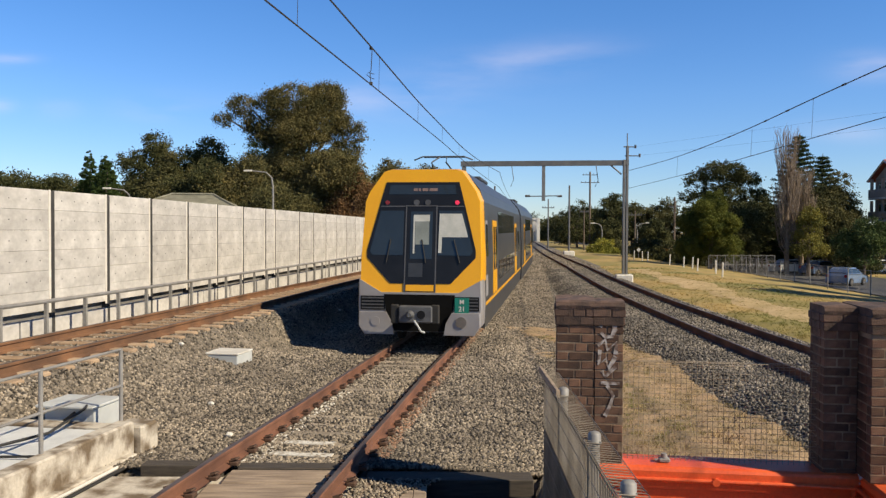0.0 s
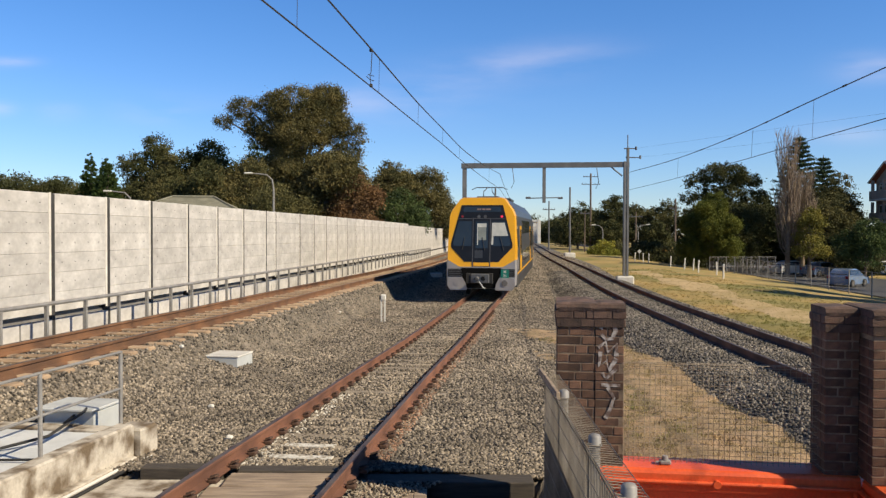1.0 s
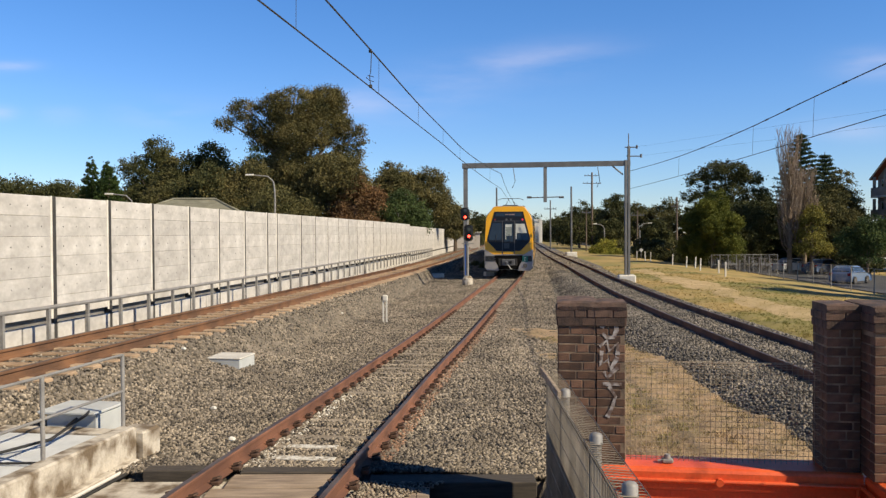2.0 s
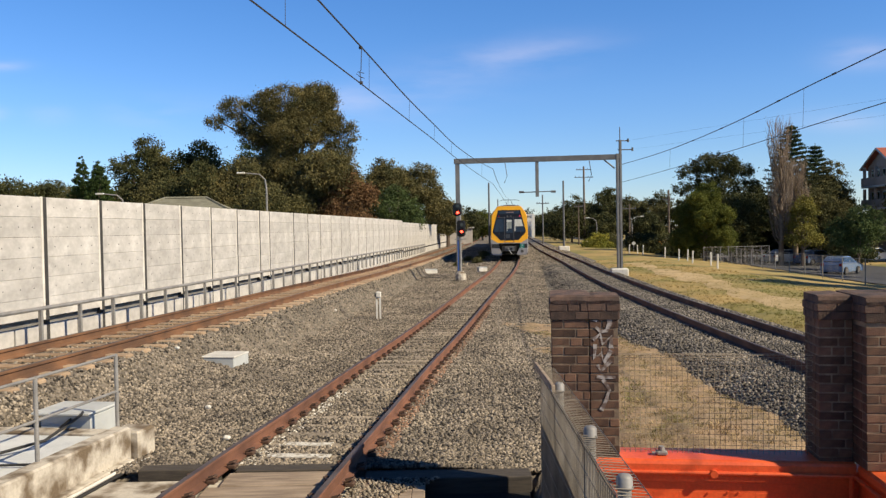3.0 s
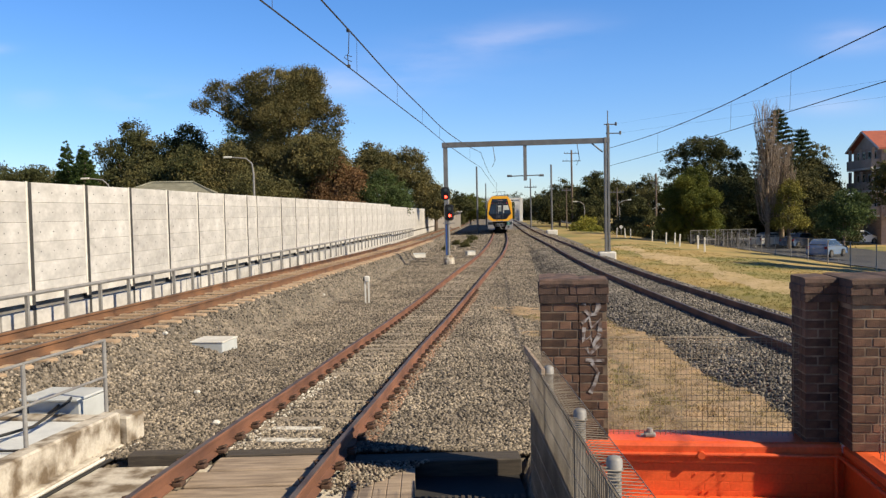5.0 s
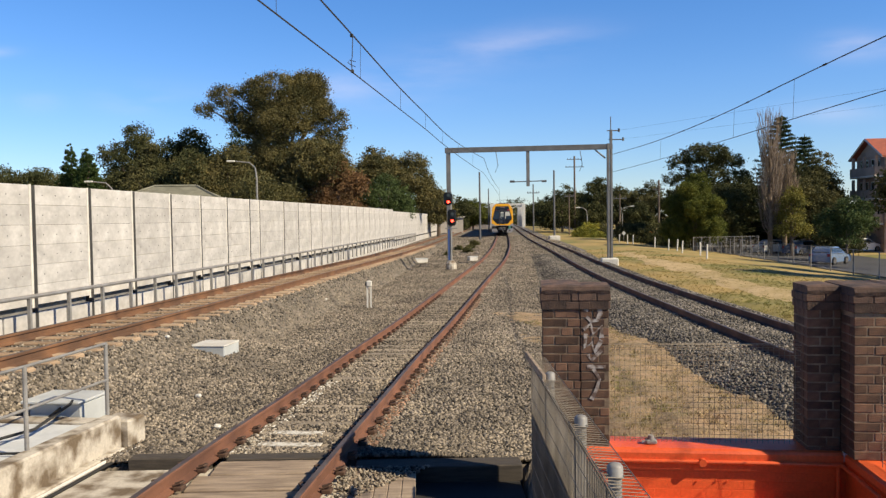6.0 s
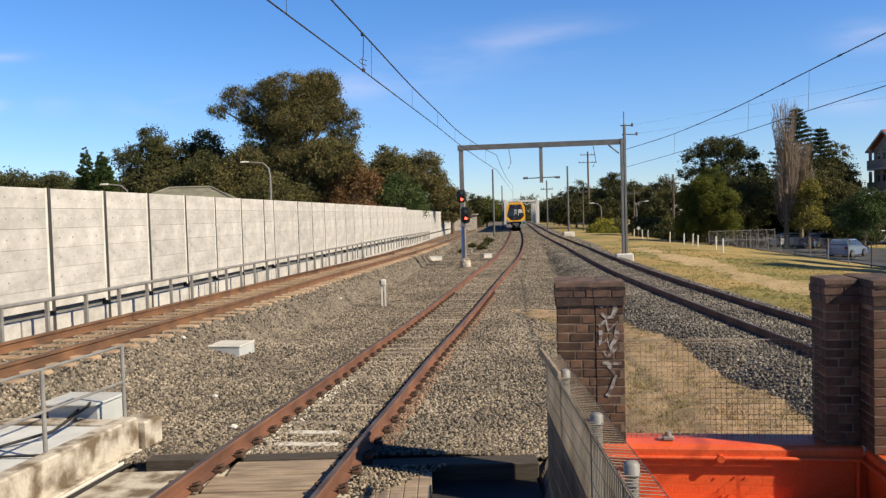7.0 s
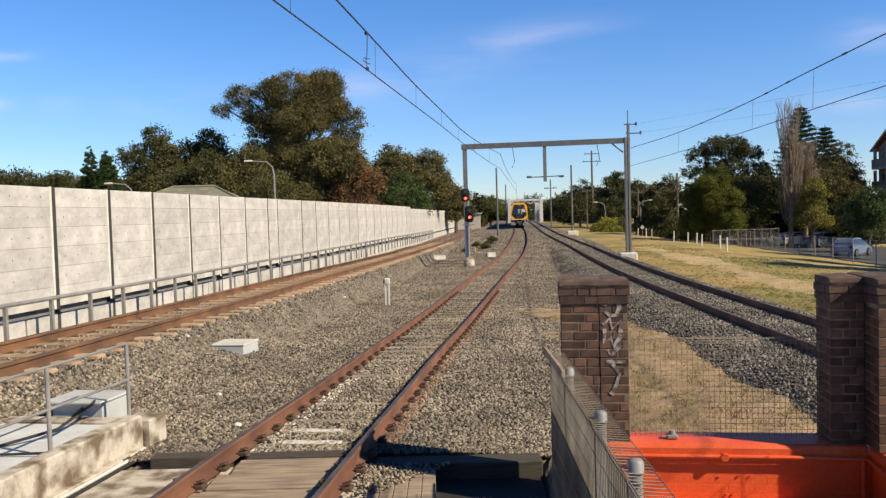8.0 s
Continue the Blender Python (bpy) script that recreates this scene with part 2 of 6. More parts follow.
M_CONIFER = leafy("conifer_leaves", (0.075, 0.110, 0.030), (0.036, 0.062, 0.020))
M_BRUSH = leafy("brown_leaves", (0.263, 0.149, 0.070), (0.140, 0.088, 0.045))
M_YELLOWLEAF = leafy("yellow_leaves", (0.420, 0.385, 0.070), (0.193, 0.210, 0.044))
M_BRUSHGREEN = leafy("olive_brown_leaves", (0.166, 0.149, 0.060), (0.079, 0.084, 0.035))
M_DARKLEAF2 = leafy("mid_leaves", (0.108, 0.149, 0.049), (0.061, 0.088, 0.035))
M_OLIVE = leafy("yellow_olive_leaves", (0.298, 0.263, 0.061), (0.140, 0.140, 0.038))
M_GUMBARK = mat("pale_gum_bark", (0.42, 0.36, 0.30), (0.25, 0.20, 0.16), rough=0.85, scale=2, fine=15, bump=0.3, stretch=(1, 1, 0.2))
M_STEEL = mat("painted_steel", (0.17, 0.172, 0.175), (0.12, 0.122, 0.125), rough=0.6, scale=2, fine=25, bump=0.05, vary=0.12)
M_BLUE = mat("blue_duct", (0.03, 0.09, 0.32), rough=0.5, bump=0)
M_CREAM = mat("cream_render", (0.60, 0.54, 0.46), (0.48, 0.43, 0.37), rough=0.9, scale=0.8, fine=12, bump=0.1, vary=0.1)
M_TILE = mat("roof_tiles", (0.26, 0.25, 0.185), (0.17, 0.165, 0.12), rough=0.85, scale=1.5, fine=8, bump=0.5, stretch=(1, 1, 4))
M_REDTILE = mat("red_tiles", (0.42, 0.11, 0.06), (0.30, 0.08, 0.05), rough=0.8, scale=1.5, fine=8, bump=0.5, stretch=(1, 1, 4))
M_FLATBRICK = mat("flat_brick", (0.50, 0.36, 0.29), (0.38, 0.27, 0.215), rough=0.9, scale=1, fine=10, bump=0.2, stretch=(1, 1, 3))
M_CARBLUE = mat("pale_blue_car", (0.20, 0.29, 0.45), (0.18, 0.27, 0.43), rough=0.25, metal=0.3, bump=0, vary=0.03)
M_CARBLUE2 = mat("blue_car", (0.14, 0.21, 0.36), (0.12, 0.19, 0.34), rough=0.25, metal=0.3, bump=0, vary=0.03)
M_CARWHITE = mat("white_car", (0.70, 0.70, 0.70), (0.66, 0.66, 0.66), rough=0.25, bump=0, vary=0.03)
M_CARTAN = mat("tan_car", (0.36, 0.27, 0.19), (0.33, 0.25, 0.17), rough=0.3, bump=0, vary=0.03)
M_SIGN = mat("orange_sign", (0.75, 0.30, 0.04), (0.65, 0.25, 0.03), rough=0.5, bump=0, vary=0.05)
M_TWIG = mat("bare_twigs", (0.30, 0.23, 0.165), (0.19, 0.14, 0.10), rough=0.9, scale=3, bump=0, island=0.3)


# ---- mesh helpers ----
class Build:
    """Collects vertices and faces for one mesh."""

    def __init__(self):
        self.v, self.f = [], []

    def add(self, vs, fs):
        k = len(self.v)
        self.v += [tuple(p) for p in vs]
        self.f += [tuple(i + k for i in f) for f in fs]
        return self

    def box(self, x0, x1, y0, y1, z0, z1, bevel=0.0):
        if bevel:
            b = bevel
            rings = [(z0, b), (z0 + b, 0), (z1 - b, 0), (z1, b)]
            vs, fs = [], []
            for z, i in rings:
                j = b - i if i == 0 else 0
                c = b
                xa, xb, ya, yb = x0 + i, x1 - i, y0 + i, y1 - i
                vs += [(xa + c, ya, z), (xb - c, ya, z), (xb, ya + c, z), (xb, yb - c, z), (xb - c, yb, z), (xa + c, yb, z), (xa, yb - c, z), (xa, ya + c, z)]
            for r in range(3):
                for i in range(8):
                    fs.append((r * 8 + i, r * 8 + (i + 1) % 8, r * 8 + 8 + (i + 1) % 8, r * 8 + 8 + i))
            fs += [tuple(range(7, -1, -1)), tuple(range(24, 32))]
            return self.add(vs, fs)
        vs = [(x, y, z) for z in (z0, z1) for x, y in ((x0, y0), (x1, y0), (x1, y1), (x0, y1))]
        return self.add(vs, [(3, 2, 1, 0), (4, 5, 6, 7), (0, 1, 5, 4), (1, 2, 6, 5), (2, 3, 7, 6), (3, 0, 4, 7)])

    def tube(self, pts, radii, n=8, cap=True):
        pts = [Vector(p) for p in pts]
        if not isinstance(radii, (list, tuple)):
            radii = [radii] * len(pts)
        vs, fs = [], []
        for i, p in enumerate(pts):
            d = (pts[min(i + 1, len(pts) - 1)] - pts[max(i - 1, 0)]).normalized()
            a = d.cross(Vector((0, 0, 1)) if abs(d.z) < 0.95 else Vector((1, 0, 0))).normalized()
            b = d.cross(a)
            for k in range(n):
                t = 2 * math.pi * k / n
                vs.append(p + radii[i] * (a * math.cos(t) + b * math.sin(t)))
        for i in range(len(pts) - 1):
            for k in range(n):
                fs.append((i * n + k, i * n + (k + 1) % n, i * n + n + (k + 1) % n, i * n + n + k))
        if cap:
            fs += [tuple(range(n - 1, -1, -1)), tuple(range((len(pts) - 1) * n, len(pts) * n))]
        return self.add(vs, fs)

    def loft(self, rings, cap=True):
        n = len(rings[0])
        vs = [p for r in rings for p in r]
        fs = [(i * n + k, i * n + (k + 1) % n, i * n + n + (k + 1) % n, i * n + n + k) for i in range(len(rings) - 1) for k in range(n)]
        if cap:
            fs += [tuple(range(n - 1, -1, -1)), tuple(range((len(rings) - 1) * n, len(rings) * n))]
        return self.add(vs, fs)

    def slab(self, poly, y0, y1):
        """A plate in the x-z plane, from y0 to y1; poly is a list of (x, z)."""
        return self.loft([[(x, y1, z) for x, z in poly], [(x, y0, z) for x, z in poly]])

    def mesh(self, name, smooth=False):
        me = bpy.data.meshes.new(name)
        me.from_pydata(self.v, [], self.f)
        bm = bmesh.new()
        bm.from_mesh(me)
        bmesh.ops.recalc_face_normals(bm, faces=bm.faces)
        bm.to_mesh(me)
        bm.free()
        if smooth:
            for p in me.polygons:
                p.use_smooth = True
        return me


def part(name, build, material, parent=None, label="", smooth=False):
    me = build if isinstance(build, bpy.types.Mesh) else build.mesh(name, smooth)
    if not me.materials:
        me.materials.append(material)
    ob = new(name, me)
    ob.parent = parent
    if label:
        ob["label"] = label
    return ob


def thing(name, m, label, category, group="", kind=""):
    ob = new(name)
    ob.empty_display_size = 0.2
    ob.matrix_basis = m
    return tagged(ob, label, category, group, kind)


def raw(name, verts, faces, material, smooth=False):
    """A mesh object straight from arrays of vertices and equal-sided faces."""
    verts, faces = np.asarray(verts, dtype=np.float32), np.asarray(faces, dtype=np.int32)
    k = faces.shape[1]
    me = bpy.data.meshes.new(name)
    me.vertices.add(len(verts))
    me.vertices.foreach_set("co", verts.ravel())
    me.loops.add(faces.size)
    me.loops.foreach_set("vertex_index", faces.ravel())
    me.polygons.add(len(faces))
    me.polygons.foreach_set("loop_start", np.arange(0, faces.size, k, dtype=np.int32))
    me.polygons.foreach_set("loop_total", np.full(len(faces), k, dtype=np.int32))
    if smooth:
        me.polygons.foreach_set("use_smooth", np.ones(len(faces), dtype=bool))
    me.update(calc_edges=True)
    me.validate()
    me.materials.append(material)
    return me


# ---- the plan: three tracks as x(y), and the height of their rails ----
def spline(pts):
    ys, xs = np.array([p[0] for p in pts], float), np.array([p[1] for p in pts], float)
    s = np.gradient(xs, ys)

    def f(y):
        y = np.asarray(y, float)
        i = np.clip(np.searchsorted(ys, y) - 1, 0, len(ys) - 2)
        h = ys[i + 1] - ys[i]
        t = (y - ys[i]) / h
        r = ((2 * t**3 - 3 * t**2 + 1) * xs[i] + (t**3 - 2 * t**2 + t) * h * s[i] + (-2 * t**3 + 3 * t**2) * xs[i + 1] + (t**3 - t**2) * h * s[i + 1])
        return np.where(y < ys[0], xs[0] + (y - ys[0]) * s[0], np.where(y > ys[-1], xs[-1] + (y - ys[-1]) * s[-1], r))

    return f


XM = spline([(-60, -9.6), (0, -2.88), (9.4, -1.74), (16.6, -0.93), (21.5, -0.26), (29.4, 0.85), (39.5, 2.3), (51, 4.0), (65, 5.72), (90, 8.25), (140, 12.75), (230, 20.6), (400, 33)])
ZM = spline([(-60, 0), (0, 0), (9.5, -0.01), (13, -0.12), (20, -0.26), (36, -0.25), (50, -0.15), (72, 0), (150, 0), (400, 0)])
XR = spline([(-60, 8.6), (0, 7.35), (17, 7.42), (24, 7.62), (33, 7.98), (45, 8.8), (60, 10.0), (75, 11.1), (90, 12.2), (140, 16.6), (230, 24.6), (400, 37)])
ZR = spline([(-60, 0), (0, 0), (100, 0), (400, 0)])
XL = spline([(-60, -17.8), (0, -8.75), (12, -6.95), (20, -5.8), (30, -4.75), (44, -3.3), (57, -2.05), (75, -0.45), (110, 2.2), (155, 6.0), (200, 9.6), (250, 13.5), (400, 24)])
ZL = spline([(-60, 0.6), (0, 0.6), (20, 0.6), (50, 0.36), (100, 0.1), (150, 0), (400, 0)])


def sm(a, b, x):
    t = np.clip((x - a) / (b - a), 0, 1)
    return t * t * (3 - 2 * t)


def ballast_z(x, y):
    """Height of the ballast: three beds that run into one another."""
    l, m, r = x - XL(y), x - XM(y), x - XR(y)
    zl = ZL(y) - 0.20 - 0.40 * sm(1.2, 1.85, l) - 0.42 * (sm(1.6, 3.6, l) * (1 - sm(17, 20, y)) + sm(1.35, 2.0, l) * sm(17, 20, y)) - 1.2 * sm(3.2, 5.5, l) - 0.25 * sm(-1.5, -2.3, l)
    zm = ZM(y) - 0.20 - 0.09 * sm(1.5, 3.2, np.abs(m)) - 0.6 * sm(3.6, 5.0, m - 2.2 * sm(12, 20, y)) * (1 - sm(18, 30, y))
    zr = ZR(y) - 0.17 - 0.85 * np.where(r < 0, sm(1.7, 4.2, -r), sm(1.4, 2.7, r))
    z = np.maximum(np.maximum(zl, zm), zr)
    return z - 0.5 * (1 - sm(9.15, 9.4, y)) * sm(-4.1, -3.9, x) * (1 - sm(0.9, 1.1, x))


def ground_z(x, y):
    r = x - XR(y)
    z = np.full(np.shape(x), -0.62) + 0.2 * sm(-5.4, -4.5, r - 1.6 * sm(12, 20, y)) * (1 - sm(-2.2, -1.6, r)) * (1 - sm(17, 25, y))
    z = z + 0.3 * sm(1.2, 2.4, r) - 1.4 * sm(6, 24, r) * (1 - sm(140, 260, y))
    l = x - XL(y)
    return np.where(l < -3.0, -0.1, z)


def grid(xs, ys, zf):
    X, Y = np.meshgrid(xs, ys)
    v = np.stack([X, Y, zf(X, Y)], -1).reshape(-1, 3)
    n, k = len(xs), len(ys)
    i = (np.arange(k - 1)[:, None] * n + np.arange(n - 1)[None]).ravel()
    return v, np.stack([i, i + 1, i + n + 1, i + n], -1)


def rough_ground(X, Y):
    z = ground_z(X, Y)
    return z + 0.05 * np.sin(X * 1.3 + 2 * np.sin(Y * 0.31)) * np.sin(Y * 0.9 + X * 0.2) * np.exp(-np.hypot(X, Y) / 150)


gx = np.concatenate([np.linspace(-1800, -60, 14), np.linspace(-50, -12, 20), np.linspace(-11, 70, 180), np.linspace(75, 1800, 20)])
gy = np.concatenate([np.linspace(-300, -20, 10), np.linspace(-15, 70, 130), np.linspace(72, 260, 60), np.linspace(280, 3500, 20)])
v, f = grid(gx, gy, rough_ground)
tagged(new("ground", raw("ground", v, f, M_GRASS, True)), "dry yellow-green grass on sloping ground beside the tracks", "grass", kind="structure")


px_ = np.linspace(1.0, 6.6, 90)
v, f = grid(px_, np.linspace(6.0, 26, 160), lambda X, Y: rough_ground(X, Y) + 0.075 + 0.03 * np.sin(X * 7 + 3 * np.sin(Y * 2.3)) * np.sin(Y * 5.1))
tagged(new("dry_earth", raw("dry_earth", v, f, M_STRAW, True)), "bare straw-coloured earth with dead grass between the tracks", "ground", kind="structure")


def bed(name, lo, hi, material, label, n=60):
    ys = np.concatenate([np.arange(-40, 40, 0.5), np.arange(40, 120, 1.5), np.arange(120, 401, 8)])
    t = np.linspace(0, 1, n)
    X = lo(ys)[:, None] * (1 - t) + hi(ys)[:, None] * t
    Y = np.repeat(ys[:, None], n, 1)
    Z = ballast_z(X, Y)
    k = len(ys)
    i = (np.arange(k - 1)[:, None] * n + np.arange(n - 1)[None]).ravel()
    me = raw(name, np.stack([X, Y, Z], -1).reshape(-1, 3), np.stack([i, i + 1, i + n + 1, i + n], -1), material, True)
    return tagged(new(name, me), label, "ballast", kind="structure")


def mid(y):
    return np.minimum(XM(y) + 4.2, (XM(y) + XR(y)) / 2)


bed("ballast_bed", lambda y: XL(y) - 2.9, mid, M_BALLAST, "brown-grey crushed stone ballast under two rail tracks", 90)
bed("ballast_bed_dark", mid, lambda y: XR(y) + 2.6, M_BALLAST2, "dark grey crushed stone ballast under a rail track", 50)


def stones(name, count, lo, hi, y0, y1, material, label, size, power=1.6, height=None):
    """Loose stones: small uneven octahedra strewn over the bed, denser where it is near."""
    rs = np.random.RandomState(5)
    y = y0 + (y1 - y0) * rs.rand(count) ** power
    x = lo(y) + (hi(y) - lo(y)) * rs.rand(count)
    z = ballast_z(x, y) if height is None else np.full(count, height)
    keep = z > ground_z(x, y) - 0.02
    for xc, w in ((XM(y), 0.0), (XL(y), 0.0), (XR(y), 0.0)):
        for s in (-0.7525, 0.7525):
            keep &= np.abs(x - xc - s) > 0.10
    for xc, q_, y_0, sh in ((XM(y), np.where(y < 12.5, 0.85, 0.45), 9.9, 0.10), (XL(y), 0.985, 6.0, 0.13)):
        near = np.abs(((y - y_0 + x * 0.12 - xc * 0.12 + 0.3) % 0.6) - 0.3) < sh
        keep &= ~(near & (np.abs(x - xc) < np.where(xc == XM(y), 0.62, 1.27)) & (rs.rand(count) < q_))
    keep &= ~((np.abs(x - XL(y)) < 1.3) & (rs.rand(count) < 0.7))
    x, y, z = x[keep], y[keep], z[keep]
    k = len(x)
    base = np.array([(1, 0, 0), (0, 1, 0), (-1, 0, 0), (0, -1, 0), (0, 0, 1), (0, 0, -1)], float)
    s = size * (0.6 + 0.8 * rs.rand(k))[:, None, None]
    p = base[None] * s * (0.7 + 0.6 * rs.rand(k, 6, 1)) + 0.3 * s * (rs.rand(k, 6, 3) - 0.5)
    q = rs.randn(k, 4)
    q /= np.linalg.norm(q, axis=1)[:, None]
    w_, a, b, c = q.T
    R = np.stack([1 - 2 * (b * b + c * c), 2 * (a * b - c * w_), 2 * (a * c + b * w_), 2 * (a * b + c * w_), 1 - 2 * (a * a + c * c), 2 * (b * c - a * w_), 2 * (a * c - b * w_), 2 * (b * c + a * w_), 1 - 2 * (a * a + b * b)], -1).reshape(k, 3, 3)
    p = np.einsum("kij,knj->kni", R, p) + np.stack([x, y, z + 0.2 * size], -1)[:, None]
    tri = np.array([(0, 1, 4), (1, 2, 4), (2, 3, 4), (3, 0, 4), (1, 0, 5), (2, 1, 5), (3, 2, 5), (0, 3, 5)])
    f = (tri[None] + 6 * np.arange(k)[:, None, None]).reshape(-1, 3)
    tagged(new(name, raw(name, p.reshape(-1, 3), f, material)), label, "ballast", kind="stuff")


stones("ballast_stones", 210000, lambda y: XL(y) - 2.0, mid, 9.4, 60, M_STONE, "loose brown-grey ballast stones round the sleepers", 0.027, 1.75)
stones("ballast_stones_dark", 90000, mid, lambda y: XR(y) + 2.4, 8.6, 60, M_STONE2, "loose dark ballast stones beside the outer track", 0.031, 1.6)
stones("far_ballast_stones", 26000, lambda y: XL(y) - 1.6, lambda y: XR(y) + 2.2, 58, 120, M_STONE, "loose brown-grey ballast stones further along the line", 0.05, 1.3)
stones("spilled_stones", 520, lambda y: XM(y) + 0.8, lambda y: XM(y) + 1.25 + 0.7 * (y - 8.2), 8.0, 9.0, M_STONE, "loose stones spilled over the deck beside the rail", 0.019, 0.6, -0.22)
stones("pale_stones", 420, lambda y: XM(y) - 0.66, lambda y: XM(y) - 0.44, 9.5, 14.5, M_CHALK, "chalk-dusted pale stones along the inside of the rail", 0.028, 1.5)
stones("rusty_stones", 2600, lambda y: XM(y) + 0.84, lambda y: XM(y) + 1.05, 9.5, 30, M_RUSTSTONE, "rust-stained stones along the outside of the rail", 0.027, 1.6)

# rails: head, web and foot along each track
RAIL = [(a * 1.12, b * 1.14) for a, b in [(-0.07, -0.16), (0.07, -0.16), (0.07, -0.145), (0.012, -0.12), (0.012, -0.045), (0.036, -0.035), (0.036, -0.008), (0.026, 0), (-0.026, 0), (-0.036, -0.008), (-0.036, -0.035), (-0.012, -0.045), (-0.012, -0.12), (-0.07, -0.145)]]


def rails(X, Z, label, steel=M_RAIL):
    ys = np.concatenate([np.arange(-40, 60, 1.0), np.arange(60, 150, 2.5), np.arange(150, 401, 10)])
    th = thing("rail_track", Matrix(), label, "rail track")
    for side in (-0.7525, 0.7525):
        rings = []
        for y in ys:
            d = float(X(y + 0.5) - X(y - 0.5))
            c = 1 / math.hypot(1, d)
            rings.append([(float(X(y)) + (side + a) * c, y - (side + a) * d * c, float(Z(y)) + b) for a, b in RAIL])
        part("rail", Build().loft(rings), steel, th, "rust-brown steel rail")
        tops = [[(r[7][0], r[7][1], r[7][2] + 0.003), (r[8][0], r[8][1], r[8][2] + 0.003), (r[8][0], r[8][1], r[8][2] - 0.001), (r[7][0], r[7][1], r[7][2] - 0.001)] for r in rings]
        part("rail_head", Build().loft(tops), M_HEAD, th, "polished running surface")
    return th


MAIN = rails(XM, ZM, "rail track with rust-brown rails on concrete sleepers")
LEFT = rails(XL, ZL, "rail track with orange-brown rails beside the concrete wall", M_RAIL2)
RIGHT = rails(XR, ZR, "rail track with dark rusty rails on dark ballast")


def sleepers(th, X, Z, y0, y1, drop, material=M_SLEEPER):
    me = Build().box(-1.25, 1.25, -0.115, 0.115, -0.36, -0.155, 0.02).mesh("sleeper")
    me.materials.append(material)
    y = y0
    while y < y1:
        ob = part("sleeper", me, material, th)
        d = float(X(y + 0.5) - X(y - 0.5))
        ob.matrix_basis = pose(float(X(y)) + random.uniform(-0.03, 0.03), y, float(Z(y)) - drop - random.uniform(0, 0.02), 0, 0, -math.degrees(math.atan(d)) + random.uniform(-1, 1))
        y += 0.6


def clips(th, X, Z, y0, y1):
    """Rail fastenings beside each rail: a shoulder with a bent spring clip."""
    b = Build().box(-0.05, 0.05, -0.06, 0.06, -0.17, -0.125, 0.008)
    b.tube([(-0.05, -0.05, -0.12), (0.03, -0.05, -0.09), (0.05, 0.0, -0.085), (0.02, 0.05, -0.10), (-0.06, 0.03, -0.12)], 0.012, 5)
    me = b.mesh("rail_clip")
    me.materials.append(M_CLIP)
    y = y0
    while y < y1:
        d = float(X(y + 0.5) - X(y - 0.5))
        for s in (-0.7525, 0.7525):
            for side in (-0.115, 0.115):
                ob = part("rail_clip", me, M_CLIP, th)
                ob.matrix_basis = pose(float(X(y)) + s + side, y - (s + side) * d, float(Z(y)), 0, 0, -math.degrees(math.atan(d)) + (180 if side < 0 else 0))
        y += 0.6


M_CLIP = mat("rusty_clip", (0.10, 0.055, 0.035), (0.06, 0.035, 0.025), rough=0.85, scale=8, bump=0.2)
clips(MAIN, XM, ZM, 6.9, 31)
sleepers(MAIN, XM, ZM, 9.9, 60, 0.022)
for k, yy in enumerate((9.9, 10.5)):
    st = part("paint_stain", Build().box(-0.42, 0.36 - 0.12 * k, -0.085, 0.07, -0.180, -0.168, 0.002), M_CHALK, MAIN, "chalky white stain on a sleeper")
    st.matrix_basis = pose(float(XM(yy)), yy, float(ZM(yy)), 0, 0, -7)
sleepers(LEFT, XL, ZL, 6, 75, -0.005, M_SLEEPER2)
sleepers(RIGHT, XR, ZR, 9, 40, 0.05)


# ---- the concrete noise wall: posts with panels between ----
def wall_at(y):
    d = float(XL(y + 1) - XL(y - 1)) / 2
    return float(XL(y)) - 2.75 / math.cos(math.atan(d)), d


WALL = thing("wall_concrete", Matrix(), "tall pale concrete panel wall with tie holes and dark joints", "wall", kind="structure")


def wall_meshes(w):
    """One bay of the wall, w wide: cast panel with board joints, tie holes, raised edge ribs, plinth and a backing
    coloured dark for the shade in the gaps.
    """
    a = w / 2
    pb, hb = Build(), Build()
    for k in range(6):
        pb.box(-a + 0.05, a - 0.07, -0.07, 0.07, 0.68 + 0.445 * k, 0.68 + 0.445 * (k + 1) - 0.004, 0.005)
        for hx in (-0.36, -0.14, 0.10, 0.30) if w > 1.5 else (-0.2, 0.2):
            hb.tube([(hx * w, -0.073, 0.9 + 0.445 * k), (hx * w, -0.05, 0.9 + 0.445 * k)], 0.016, 6)
    ph = Build().box(-a + 0.06, -0.03, -0.08, 0.06, -0.2, 0.52, 0.01).box(0.03, a - 0.06, -0.08, 0.06, -0.2, 0.52, 0.01)
    out = []
    for name, b_, m_ in (("wall_panel", pb, M_CONC), ("panel_edge", Build().box(a - 0.16, a - 0.075, -0.078, -0.066, 0.62, 3.36, 0.006), M_EDGE), ("tie_hole_rows", hb, M_DARKSTEEL), ("plinth_panel", ph, M_CONC), ("backing", Build().box(-a, a, 0.07, 0.2, -0.2, 3.25), M_GAP)):
        me_ = b_.mesh(name)
        me_.materials.append(m_)
        out.append((name, me_))
    return out


BAYS = {}
POST_ME = Build().box(-0.069, 0.049, -0.073, 0.1, -0.1, 3.34).mesh("wall_post")
POST_ME.materials.append(M_JOINT)
